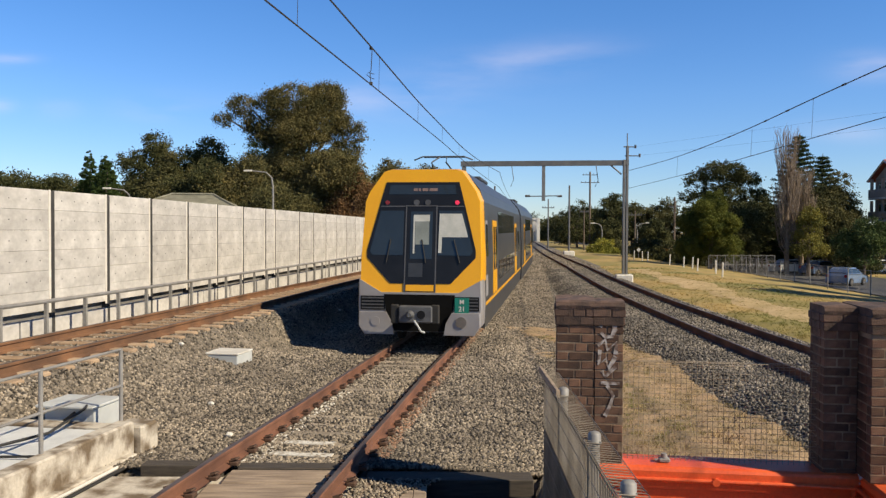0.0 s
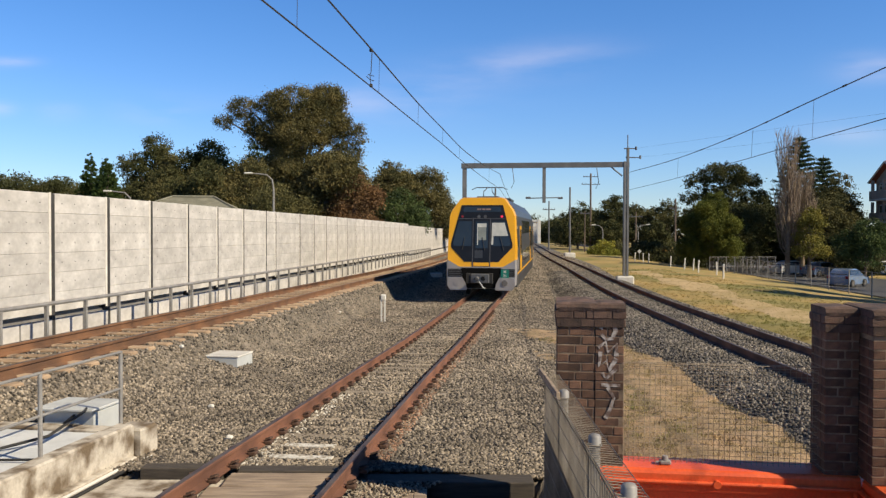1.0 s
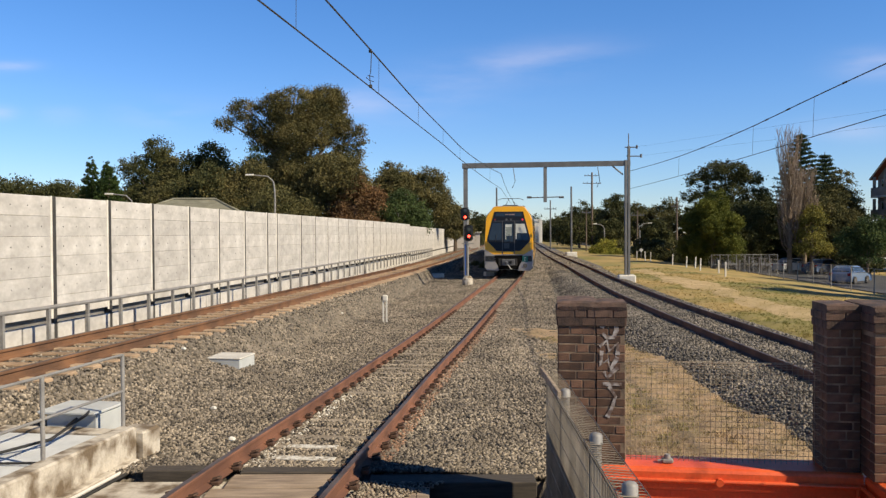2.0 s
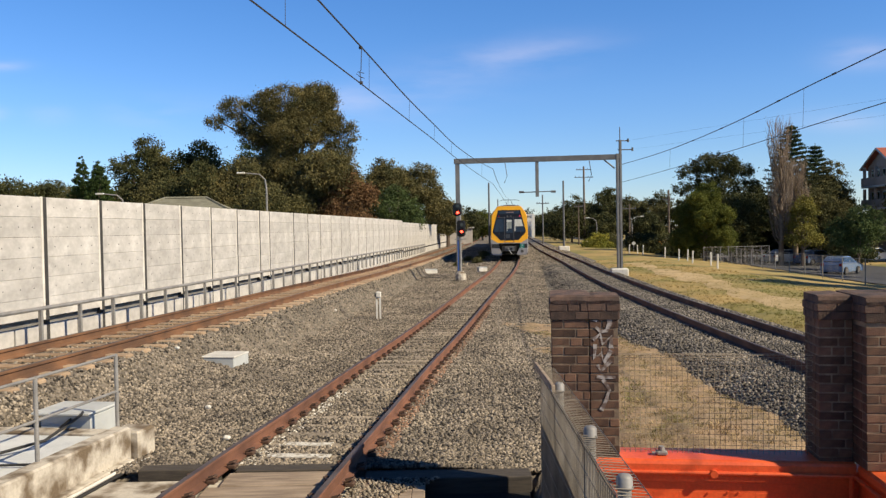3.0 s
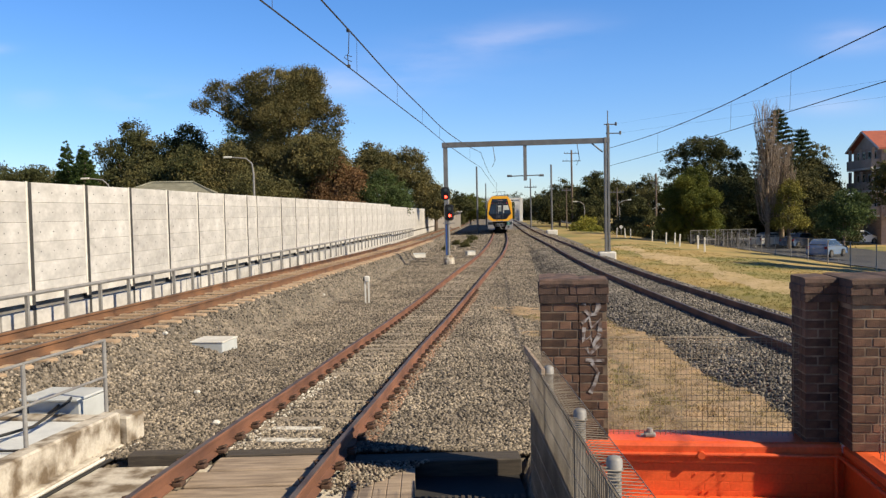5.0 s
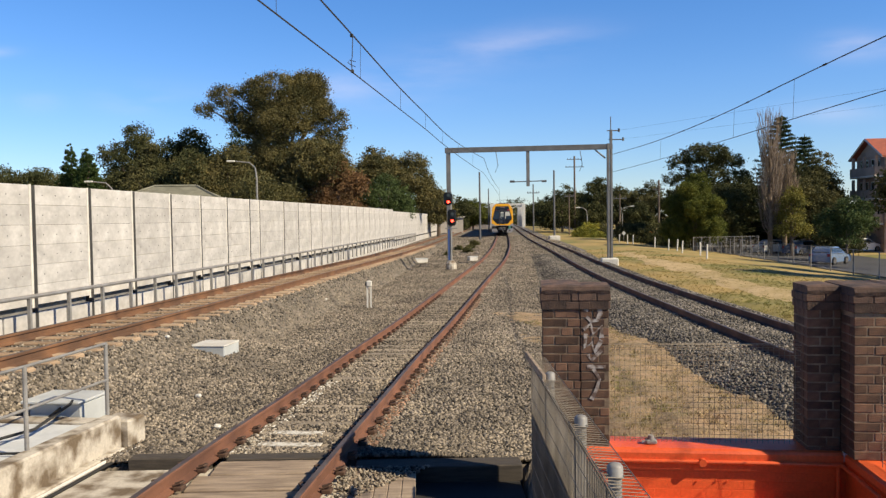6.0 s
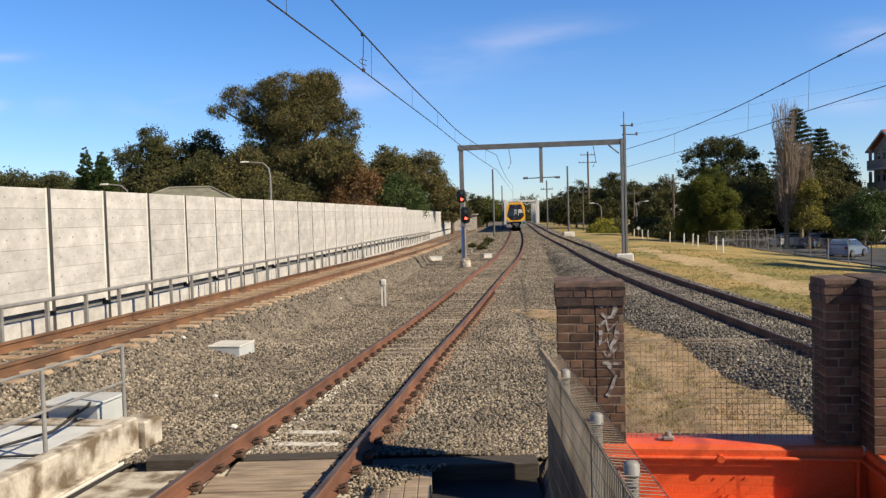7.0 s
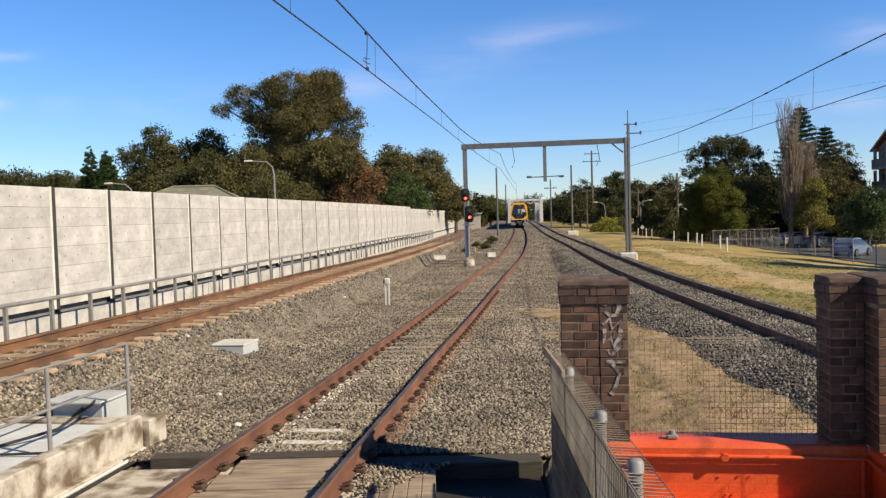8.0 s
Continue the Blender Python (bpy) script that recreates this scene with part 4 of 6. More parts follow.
def pier(v0, v1, u0, u1, z0, z1, label, cap=True):
    """A brick pier: a mortar core with bricks laid on its front and its near side face, and a worn corbelled cap."""
    th = thing("brick_pier", P(v0, u0, z0), label, "brick pier", "brick piers")
    w, d, hh = v1 - v0, u1 - u0, z1 - z0
    capz = hh - 0.235 if cap else hh
    part("mortar_core", Build().box(0.005, w - 0.003, 0.005, d, 0, capz), M_MORTAR, th)

    def lay(z, row, hgt, out, m_):
        x, first = -out, (0.23, 0.11, 0.17)[row % 3]
        while x < w + out - 0.03:
            lw = min(first if x == -out else random.choice((0.23, 0.23, 0.11)), w + out - x)
            ob = part("brick", brick(lw, 0.10, hgt, m_), M_BRICK, th)
            ob.matrix_basis = pose(x, -out + random.uniform(-0.002, 0.003), z + random.uniform(-0.001, 0.001), 0, 0, random.uniform(-0.5, 0.5))
            x += lw + 0.010
        yy = 0.112 - out
        while yy < d - 0.03:
            ld = min(0.23, d - yy)
            ob = part("brick", brick(0.10, ld, hgt, m_), M_BRICK, th)
            ob.matrix_basis = pose(-out + random.uniform(-0.002, 0.002), yy, z)
            yy += ld + 0.010

    z, row = 0.0, 0
    while z + 0.076 <= capz + 0.005:
        lay(z, row, 0.076, 0.0, None)
        z += 0.0865
        row += 1
    if cap:
        part("cap_core", Build().box(-0.006, w, -0.014, d, capz, hh - 0.012, 0.004), M_CAPBRICK, th)
        lay(capz + 0.002, 1, 0.074, 0.014, M_CAPBRICK)
        lay(capz + 0.084, 2, 0.074, 0.020, M_CAPBRICK)
        top = Build()
        n = max(3, int(w / 0.06))
        ring = [(-0.022, -0.012), (-0.030, 0.022), (-0.016, 0.056), (0.02, 0.070), (d, 0.072), (d, -0.012)]
        rs = random.Random(int(v0 * 100) + 3)
        top.loft([[(-0.020 + (w + 0.034) * k / n + (0.012 if k == 0 else 0), a + rs.uniform(-0.004, 0.004), b - (0.008 if k in (0, n) and b > 0 else 0) + rs.uniform(-0.004, 0.004)) for a, b in ring] for k in range(n + 1)])
        part("cap_render", top, M_CAPBRICK, th, "worn rounded sooty capping").matrix_basis = pose(0, 0, capz + 0.166)
    return th


pier(-0.015, 0.348, 0.0, 0.70, -0.35, 1.87, "weathered dark brown brick pier with a worn rounded cap")
G1 = pier(0.350, 0.62, -0.004, 0.39, -0.35, 1.87, "brown brick pier with faint white painted scrawl")
pier(2.455, 2.755, 0.0, 0.42, -0.35, 1.86, "shaded dark brick pier above the orange wall")
pier(2.757, 3.75, -0.315, 0.42, 0.305, 1.87, "sunlit brown brick wall block beside the shaded pier")
# the scrawl: loose strokes of thin white paint
M_SCRAWL = mat("chalky_paint", (0.50, 0.45, 0.42), (0.16, 0.11, 0.09), rough=0.9, scale=16, fine=60, bump=0.1, lo=0.42, hi=0.6)
for pts in ([(0.05, 1.62), (0.08, 1.69), (0.13, 1.71), (0.18, 1.68), (0.19, 1.60), (0.16, 1.53), (0.10, 1.52), (0.06, 1.57)], [(0.03, 1.44), (0.10, 1.50), (0.12, 1.40), (0.20, 1.47), (0.20, 1.36)], [(0.05, 1.40), (0.04, 1.26), (0.11, 1.32), (0.13, 1.22), (0.20, 1.34)], [(0.20, 1.24), (0.10, 1.14), (0.07, 1.20)], [(0.06, 1.08), (0.24, 1.08)], [(0.12, 1.06), (0.18, 0.96), (0.14, 0.84), (0.10, 0.76)]):
    vs = []
    for i in range(len(pts)):
        (xa, za), (xb, zb) = pts[max(i - 1, 0)], pts[min(i + 1, len(pts) - 1)]
        n_ = Vector((-(zb - za), xb - xa)).normalized() * (0.019 + 0.005 * math.sin(5 * i))
        x, z = pts[i]
        vs += [(x - n_.x, -0.0056, z - n_.y + 0.35), (x + n_.x, -0.0056, z + n_.y + 0.35)]
    part("paint_stroke", Build().add(vs, [(2 * i, 2 * i + 1, 2 * i + 3, 2 * i + 2) for i in range(len(pts) - 1)]), M_SCRAWL, G1, "faded white painted stroke")

OW = thing("wall_orange", P(), "low brick wall painted bright orange-red with a rounded coping", "wall", kind="structure")
part("wall_body", Build().box(0.45, 2.797, -0.012, 0.30, -1.2, 0.20), M_ORANGE, OW)
me = Build().box(0, 0.229, 0, 0.016, 0, 0.080, 0.003).mesh("brick")
me.materials.append(M_ORANGE)
for r in range(5):
    x = 0.46 + (0.12 if r % 2 else 0)
    while x < 2.54:
        ob = part("brick", me, M_ORANGE, OW)
        ob.matrix_basis = pose(x, -0.0132 + random.uniform(0, 0.0008), 0.085 - 0.0865 * r)
        x += 0.2355
cope = [(-0.055, 0.195), (-0.055, 0.262), (-0.040, 0.288), (-0.010, 0.300), (0.36, 0.305), (0.36, 0.195)]
part("coping", Build().loft([[(v_, a, b) for a, b in cope] for v_ in (0.30, 1.2, 1.9, 2.763)]), M_ORANGE, OW, "orange painted coping with a rounded edge")
part("plinth_ledge", Build().box(0.40, 2.76, -0.24, -0.017, -0.6, -0.225, 0.015), M_ORANGE, OW)
part("return_wall", Build().box(2.80, 3.1, -3.2, 0.3, -1.2, 0.19), M_ORANGE, OW)
part("return_coping", Build().box(2.765, 3.14, -3.2, -0.056, 0.192, 0.30, 0.025), M_ORANGE, OW)
CD = thing("conduit", P(), "orange painted conduit pipe along the wall with junction boss", "conduit")
part("pipe", Build().tube([(0.30, -0.074, 0.190), (2.1, -0.074, 0.188), (2.74, -0.074, 0.180)], 0.019, 10), M_ORANGE, CD)
part("pipe", Build().tube([(2.74, -0.10, 0.180), (2.74, -3.0, 0.15)], 0.019, 10), M_ORANGE, CD)
part("junction_boss", Build().tube([(1.48, -0.108, 0.186), (1.48, -0.05, 0.186)], 0.036, 18), M_ORANGE, CD)
part("pipe", Build().tube([(2.72, -0.05, 0.20), (2.72, -0.05, -1.0)], 0.02, 10), M_ORANGE, CD)
for bx, bz in ((1.22, 0.20), (1.26, 0.205), (1.44, -0.02), (1.62, -0.01), (1.72, -0.012), (1.5, -0.19), (1.56, -0.19)):
    part("bolt", Build().tube([(bx, -0.026, bz), (bx, -0.012, bz)], 0.010, 8), M_ORANGE, CD)
cl = thing("steel_clamp", P(1.03, 0.12, 0.303), "small grey metal clamp on the orange coping", "clamp")
part("clamp_base", Build().box(-0.055, 0.055, -0.04, 0.04, 0, 0.045, 0.012), M_GALV, cl)
part("clamp_cap", Build().tube([(0.0, 0, 0.04), (0.0, 0, 0.085)], [0.036, 0.028], 12), M_GALV, cl)
part("clamp_bolt", Build().tube([(-0.09, -0.01, 0.02), (-0.04, -0.01, 0.025)], 0.014, 8), M_GALV, cl)

# mesh panel on the return wall
RM = thing("wire_fence", P(), "dark welded wire mesh fence on the orange return wall", "fence")
b = Build()
u_ = -0.50
while u_ > -3.1:
    b.tube([(2.93, u_, 0.29), (2.93, u_, 1.10)], 0.0035, 4, False)
    u_ -= 0.075
for k in range(7):
    b.tube([(2.934, -0.45, 0.34 + 0.125 * k), (2.934, -3.1, 0.34 + 0.125 * k)], 0.003, 4, False)
tagged(part("wire_grid", b, M_MESHWIRE, RM), kind="stuff")

# welded mesh between the piers
MP = thing("mesh_screen", P(), "rusty welded wire mesh screen between the brick piers", "wire mesh")
b = Build()
x = 0.64
while x < 2.47:
    b.tube([(x, 0.2, 0.30), (x, 0.2, 1.22), (x, 0.16, 1.27), (x, 0.24, 1.27), (x, 0.2, 1.22)], 0.0024, 4, False)
    x += 0.0505
tagged(part("wire_grid", b, M_MESHWIRE, MP), kind="stuff")
b = Build()
z = 0.33
while z < 1.22:
    b.tube([(0.63, 0.204, z), (2.47, 0.204, z)], 0.0024, 4, False)
    z += 0.052
for yy, z in ((0.16, 1.27), (0.24, 1.27), (0.2, 1.24)):
    b.tube([(0.63, yy, z), (2.47, yy, z)], 0.003, 4, False)
tagged(part("cross_wire", b, M_MESHWIRE, MP), kind="stuff")

# roll-top mesh fence that runs back along the platform edge
def fence_x(y):
    return 0.852 + 0.0157 * y


FN = thing("mesh_fence", Matrix(), "galvanised roll-top wire mesh fence with capped round posts", "fence")
b = Build()
y = 3.1
while y < 7.35:
    x = fence_x(y) - 0.045
    b.tube([(x, y, 0.0), (x, y, 1.19), (x - 0.035, y, 1.275), (x + 0.125, y, 1.262), (x, y, 1.19)], 0.0034, 4, False)
    y += 0.0505
tagged(part("wire_grid", b, M_FENCEWIRE, FN), kind="stuff")
b = Build()
for x, z in ((0.839, 0.1), (0.839, 0.3), (0.839, 0.5), (0.839, 0.7), (0.839, 0.9), (0.839, 1.05), (0.839, 1.19), (0.804, 1.275), (0.964, 1.262)):
    b.tube([(fence_x(3.1) + x - 0.884, 3.1, z), (fence_x(7.35) + x - 0.884, 7.35, z)], 0.0032, 4, False)
tagged(part("cross_wire", b, M_FENCEWIRE, FN), kind="stuff")
for y in (3.98, 4.95, 6.35):
    p_ = part("fence_post", Build().tube([(fence_x(y) - 0.008, y, -0.4), (fence_x(y) - 0.008, y, 1.27)], 0.034, 14), M_GALV, FN)
    part("post_cap", Build().tube([(fence_x(y) - 0.008, y, 1.255 + k) for k in (0, 0.006, 0.05, 0.064, 0.07)], [0.046, 0.041, 0.040, 0.028, 0.008], 16), M_GALV, p_, "domed grey post cap", True)
part("edge_board", Build().box(0.875, 0.905, 6.3, 7.42, 1.25, 1.31, 0.004), M_TIMBER, FN, "pale weathered timber board")

# ---- low deck and abutment under the tracks in the foreground ----
DK = thing("underbridge_deck", Matrix(), "weathered timber and concrete deck under the near track", "bridge deck")
part("cross_beam", Build().box(-3.45, -2.52, 9.28, 9.5, -0.42, -0.16, 0.01), M_DARKTIMBER, DK, "dark timber kerb beam")
part("cross_beam", Build().box(-2.32, -1.10, 9.2, 9.42, -0.42, -0.16, 0.01), M_DARKTIMBER, DK)
part("cross_beam", Build().box(-0.85, 1.02, 8.98, 9.30, -0.60, -0.22, 0.01), M_DARKTIMBER, DK)
part("deck_slab", Build().box(-4.05, -0.17, -40, 9.15, -0.75, -0.25), M_OLDCONC, DK)
for k in range(14):
    yy = 8.72 - 0.5 * k
    pl = part("deck_plank", Build().box(-2.38 - 0.13 * k, -1.06 - 0.13 * k, yy, yy + 0.47, -0.36, -0.175, 0.012), M_TIMBER, DK)
    pl.matrix_basis = pose(0, 0, random.uniform(-0.02, 0.0), 0, 0, 0)

for k in range(5):
    part("ribbed_board", Build().box(-0.86 + 0.14 * k, -0.724 + 0.14 * k, 7.6, 8.9, -0.36, -0.225, 0.006), M_TIMBER, DK)
# wall added to shade the deck, toned dark for its shaded face
part("edge_wall", Build().box(1.0, 1.1, 3.0, 7.7, -1.0, 0.84, 0.01), M_DARKTIMBER, DK, "dark wall added behind the mesh fence to shade the deck")
# deck and slats are near-black: the shade over this gap is in their colour
part("grate", Build().box(-0.165, 0.99, -40, 8.97, -0.60, -0.40), M_UNDER, DK, "steel deck coloured near-black for the shade in the gap beside the boards")
for k in range(16):
    part("grate_slat", Build().box(-0.1 + 0.068 * k, -0.06 + 0.068 * k, 6.0, 8.3, -0.40, -0.372, 0.004), M_DARKTIMBER, DK)

AB = thing("concrete_abutment", Matrix(), "stained old concrete kerb wall beside the near track", "concrete wall")


def along_track(v, u, z=0.0):
    return pose(-3.80, 10.05, 0, 0, 0, -9.0) @ pose(v, u, z)


b = Build().box(-0.22, 0.0, -7.0, 0.0, -0.65, 0.17, 0.02)
a_ = part("kerb_wall", b, M_OLDCONC, AB)
a_.matrix_basis = along_track(0, 0)
a_ = part("end_block", Build().box(-0.30, 0.09, 0.02, 0.42, -0.6, 0.10, 0.025), M_OLDCONC, AB)
a_.matrix_basis = along_track(0, 0)
a_ = part("footing_ledge", Build().box(-0.1, 0.10, -7.0, -0.1, -0.65, -0.20, 0.015), M_OLDCONC, AB)
a_.matrix_basis = along_track(0, 0)
a_ = part("cover_plate", Build().box(-2.2, -0.24, -7.0, -0.25, 0.05, 0.10, 0.005), M_COVER, AB, "pale grey steel cover plate")
a_.matrix_basis = along_track(0, 0)
a_ = part("back_kerb", Build().box(-2.2, -0.24, -0.24, 0.0, -0.6, 0.13, 0.01), M_OLDCONC, AB)
a_.matrix_basis = along_track(0, 0)
CB = thing("cable_pipe", along_track(0.12, 0), "pale conduit pipe along the foot of the kerb wall", "pipe")
part("pipe", Build().tube([(0.03, -7, -0.22), (0.03, -0.6, -0.22), (0.10, 0.2, -0.24), (0.16, 0.4, -0.25)], 0.02, 8), M_WHITE, CB)
part("hose", Build().tube([(0.10, -7, -0.23), (0.10, -0.5, -0.23), (0.22, 0.2, -0.24), (0.30, 0.4, -0.25)], 0.02, 8), M_UNDER, CB)

RL = thing("pipe_railing", Matrix(), "thin grey pipe railing on the concrete kerb", "railing")
RP = [(-4.62, 6.2), (-4.22, 8.55), (-3.98, 10.08)]
for x, y in RP:
    part("railing_post", Build().tube([(x, y, 0.05), (x, y, 1.06)], 0.024, 10), M_GALV, RL)
for z in (1.05, 0.60):
    part("railing_bar", Build().tube([(x, y, z) for x, y in RP], 0.017, 8), M_GALV, RL)

JB = thing("junction_box", pose(-4.75, 10.55, 0.0, 0, 0, -9), "grey sheet-metal junction box behind the kerb", "electrical box")
part("box", Build().box(-0.28, 0.42, -0.25, 0.35, -0.3, 0.27, 0.015), M_PALE, JB)
part("lid", Build().box(-0.36, 0.44, -0.32, 0.38, 0.272, 0.31, 0.01), M_PALE, JB)
part("latch", Build().tube([(0.0, -0.27, 0.10), (0.16, -0.27, 0.22)], 0.02, 6), M_UNDER, JB)
HS = thing("black_cable", Matrix(), "black cable looped over the cover plate", "cable")
part("cable", Build().tube([(-5.6, 9.0, 0.15), (-5.0, 8.9, 0.12), (-4.5, 9.3, 0.2), (-4.35, 9.9, 0.35), (-4.5, 10.3, 0.3)], 0.018, 6), M_UNDER, HS)
part("cable", Build().tube([(-5.6, 8.75, 0.12), (-4.9, 8.6, 0.12), (-4.25, 8.55, 0.14)], 0.014, 6), M_UNDER, HS)

WB = thing("trackside_box", pose(-4.46, 16.4, 0.02, 0, 0, -10), "low white concrete cable pit box on the ballast", "cable box")
part("box", Build().box(-0.52, 0.52, -0.36, 0.36, -0.5, 0.05, 0.015), M_PALE, WB)
part("lid", Build().box(-0.53, 0.53, -0.37, 0.37, 0.052, 0.085, 0.008), M_WHITE, WB)

BG = thing("balise_post", pose(-1.98, 27.2, -0.42), "short white post pair with a square white head", "marker post")
for sx in (-0.06, 0.05):
    part("leg", Build().box(sx - 0.025, sx + 0.025, -0.03, 0.03, 0, 0.72), M_WHITE, BG)
part("head", Build().box(-0.09, 0.09, -0.08, 0.08, 0.70, 0.90, 0.03), M_WHITE, BG)
part("lens", Build().tube([(-0.13, 0, 0.80), (-0.085, 0, 0.80)], 0.07, 10), M_UNDER, BG)


# ---- overhead line ----
GA = thing("overhead_gantry", Matrix(), "grey steel portal gantry over the tracks with twin mast", "overhead gantry")
GL, GR = Vector((1.3, 49.0, 0)), Vector((10.75, 47.6, 0))
part("left_leg", Build().box(GL.x - 0.13, GL.x + 0.13, GL.y - 0.13, GL.y + 0.13, -0.7, 6.4), M_STEEL, GA)
part("beam", Build().loft([[(GL.x - 0.2, GL.y + a, 6.42 + b) for a, b in ((-0.13, 0), (0.13, 0), (0.13, 0.3), (-0.13, 0.3))], [(GR.x + 0.1, GR.y + a, 6.42 + b) for a, b in ((-0.13, 0), (0.13, 0), (0.13, 0.3), (-0.13, 0.3))]]), M_STEEL, GA)
for dx in (-0.15, 0.03):
    part("mast", Build().box(GR.x + dx - 0.06, GR.x + dx + 0.06, GR.y - 0.12, GR.y + 0.12, -0.6, 6.75 if dx < 0 else 7.55), M_STEEL, GA)
part("mast_spike", Build().tube([(GR.x + 0.02, GR.y, 7.5), (GR.x + 0.02, GR.y, 8.3)], 0.03, 6), M_STEEL, GA)
for z, a, b in ((7.5, -0.2, 0.5), (6.98, -0.1, 0.75)):
    part("cross_arm", Build().tube([(GR.x + a, GR.y, z), (GR.x + b, GR.y, z)], 0.035, 6), M_DARKSTEEL, GA)
    part("insulator", Build().tube([(GR.x + b, GR.y, z - 0.08), (GR.x + b, GR.y, z + 0.12)], 0.06, 8), M_DARKSTEEL, GA)
part("hanging_post", Build().box(5.9, 6.08, 48.2, 48.38, 4.35, 6.45), M_STEEL, GA)
part("registration_arm", Build().tube([(5.1, 48.3, 4.62), (6.9, 48.3, 4.66)], 0.03, 8), M_DARKSTEEL, GA)
for a in (5.05, 6.95):
    part("insulator", Build().tube([(a - 0.14, 48.3, 4.64), (a + 0.14, 48.3, 4.64)], 0.065, 8), M_DARKSTEEL, GA)
for k, (lx, lz) in enumerate(((4.1, 4.7), (9.1, 4.7))):
    part("steady_arm", Build().tube([(lx, 48.3, 6.42), (lx + 0.12, 48.3, 5.6), (lx - 0.05, 48.3, lz + 0.5)], 0.022, 6), M_DARKSTEEL, GA)
part("mast_bracket", Build().tube([(GR.x - 0.9, GR.y + 0.1, 6.42), (GR.x - 0.3, GR.y, 5.9)], 0.05, 6), M_STEEL, GA)
FT = thing("mast_footing", pose(GR.x - 0.1, GR.y, -0.40, 0, 0, -8), "white-painted concrete footing block of the gantry mast", "concrete footing")
part("block", Build().box(-0.5, 0.5, -0.45, 0.45, -0.3, 0.46, 0.06), M_WHITE, FT)
CBX = thing("trackside_cabinet", pose(15.1, 97, -0.5), "small white trackside concrete box", "concrete box")
part("block", Build().box(-0.65, 0.65, -0.5, 0.5, -0.3, 0.75, 0.08), M_WHITE, CBX)


def span(name, pts, r, th):
    return part(name, Build().tube(pts, r, 5, False), M_WIRE, th)


OW1 = thing("catenary_main", Matrix(), "dark overhead contact wire and messenger wire with droppers", "overhead wire")
MX = spline([(-12, -4.9), (0, -3.36), (10.06, -2.0), (14.94, -1.32), (20.1, -0.62), (24.5, -0.02), (29.3, 0.58), (39.5, 2.0), (49, 3.42)])
MZ = spline([(-12, 6.5), (0, 6.15), (10.0, 6.02), (14.94, 5.869), (20.1, 5.707), (24.5, 5.653), (29.3, 5.642), (39, 5.80), (49, 6.09)])
ys = np.concatenate([np.arange(-10, 49, 1.5), [49.0]])
supports = [49.0, 100.0, 158.0, 232.0, 300.0]
far = [(float(XM(y)) - 0.34, y) for y in supports]
span("contact_wire", [(float(MX(y)), y, 5.2) for y in ys] + [(x, y, 5.2) for x, y in far[1:]], 0.012, OW1)
mess = [(float(MX(y)) + 0.015, y, float(MZ(y))) for y in ys]
for (xa, ya), (xb, yb) in zip(far, far[1:]):
    for k in range(1, 7):
        t = k / 6
        mess.append((xa + (xb - xa) * t, ya + (yb - ya) * t, 6.09 - 1.6 * t * (1 - t) * 0.8))
span("messenger_wire", mess, 0.015, OW1)
for y in (10.7, 15.6, 20.1, 24.5, 29.3, 35, 42):
    span("dropper", [(float(MX(y)), y, 5.2), (float(MX(y)) + 0.012, y, float(MZ(y)))], 0.004, OW1)
x, y = float(MX(14.94)), 14.94
span("dropper", [(x, y, 5.2), (x - 0.02, y, 5.42), (x, y, 5.46), (x + 0.02, y, float(MZ(y)))], 0.008, OW1)
span("spring_loop", [(x + 0.06, y, 5.30), (x - 0.02, y, 5.33), (x - 0.08, y, 5.38), (x - 0.05, y, 5.42), (x + 0.06, y, 5.39)], 0.007, OW1)
for z in (5.22, float(MZ(y)) - 0.01):
    part("clamp", Build().box(x - 0.03, x + 0.03, y - 0.03, y + 0.03, z - 0.03, z + 0.03, 0.01), M_WIRE, OW1)
OW2 = thing("catenary_outer", Matrix(), "dark overhead wires with droppers above the grass verge", "overhead wire")
ys = np.concatenate([np.arange(-12, 52, 2.0)])
XW = spline([(-20, 8.4), (0, 9.2), (18.8, 10.14), (23, 10.38), (28.4, 10.72), (39, 11.17), (51, 11.35)])
ZW = spline([(-20, 6.6), (0, 6.5), (18.8, 6.385), (23, 6.315), (28.4, 6.205), (39, 6.14), (51, 6.30)])
span("contact_wire", [(float(XW(y)), y, 5.2) for y in ys], 0.012, OW2)
span("messenger_wire", [(float(XW(y)) + 0.03, y, float(ZW(y))) for y in ys], 0.016, OW2)
for y in (14.5, 23.0, 28.4, 38.9):
    span("dropper", [(float(XW(y)), y, 5.2), (float(XW(y)) + 0.04, y, float(ZW(y)))], 0.005, OW2)
for y in (16.5, 21, 25, 27, 31, 35):
    part("clamp", Build().tube([(float(XW(y - 0.12)) + 0.03, y - 0.12, float(ZW(y - 0.12))), (float(XW(y + 0.12)) + 0.03, y + 0.12, float(ZW(y + 0.12)))], 0.026, 6), M_WIRE, OW2)
span("feeder_wire", [(GR.x + 0.4, GR.y, 7.5), (17, 30, 7.1), (26, 8, 7.8), (34, -10, 8.6)], 0.003, OW2)
span("feeder_wire", [(GR.x + 0.7, GR.y, 7.0), (18, 30, 6.6), (27, 8, 7.3), (36, -10, 8.2)], 0.003, OW2)


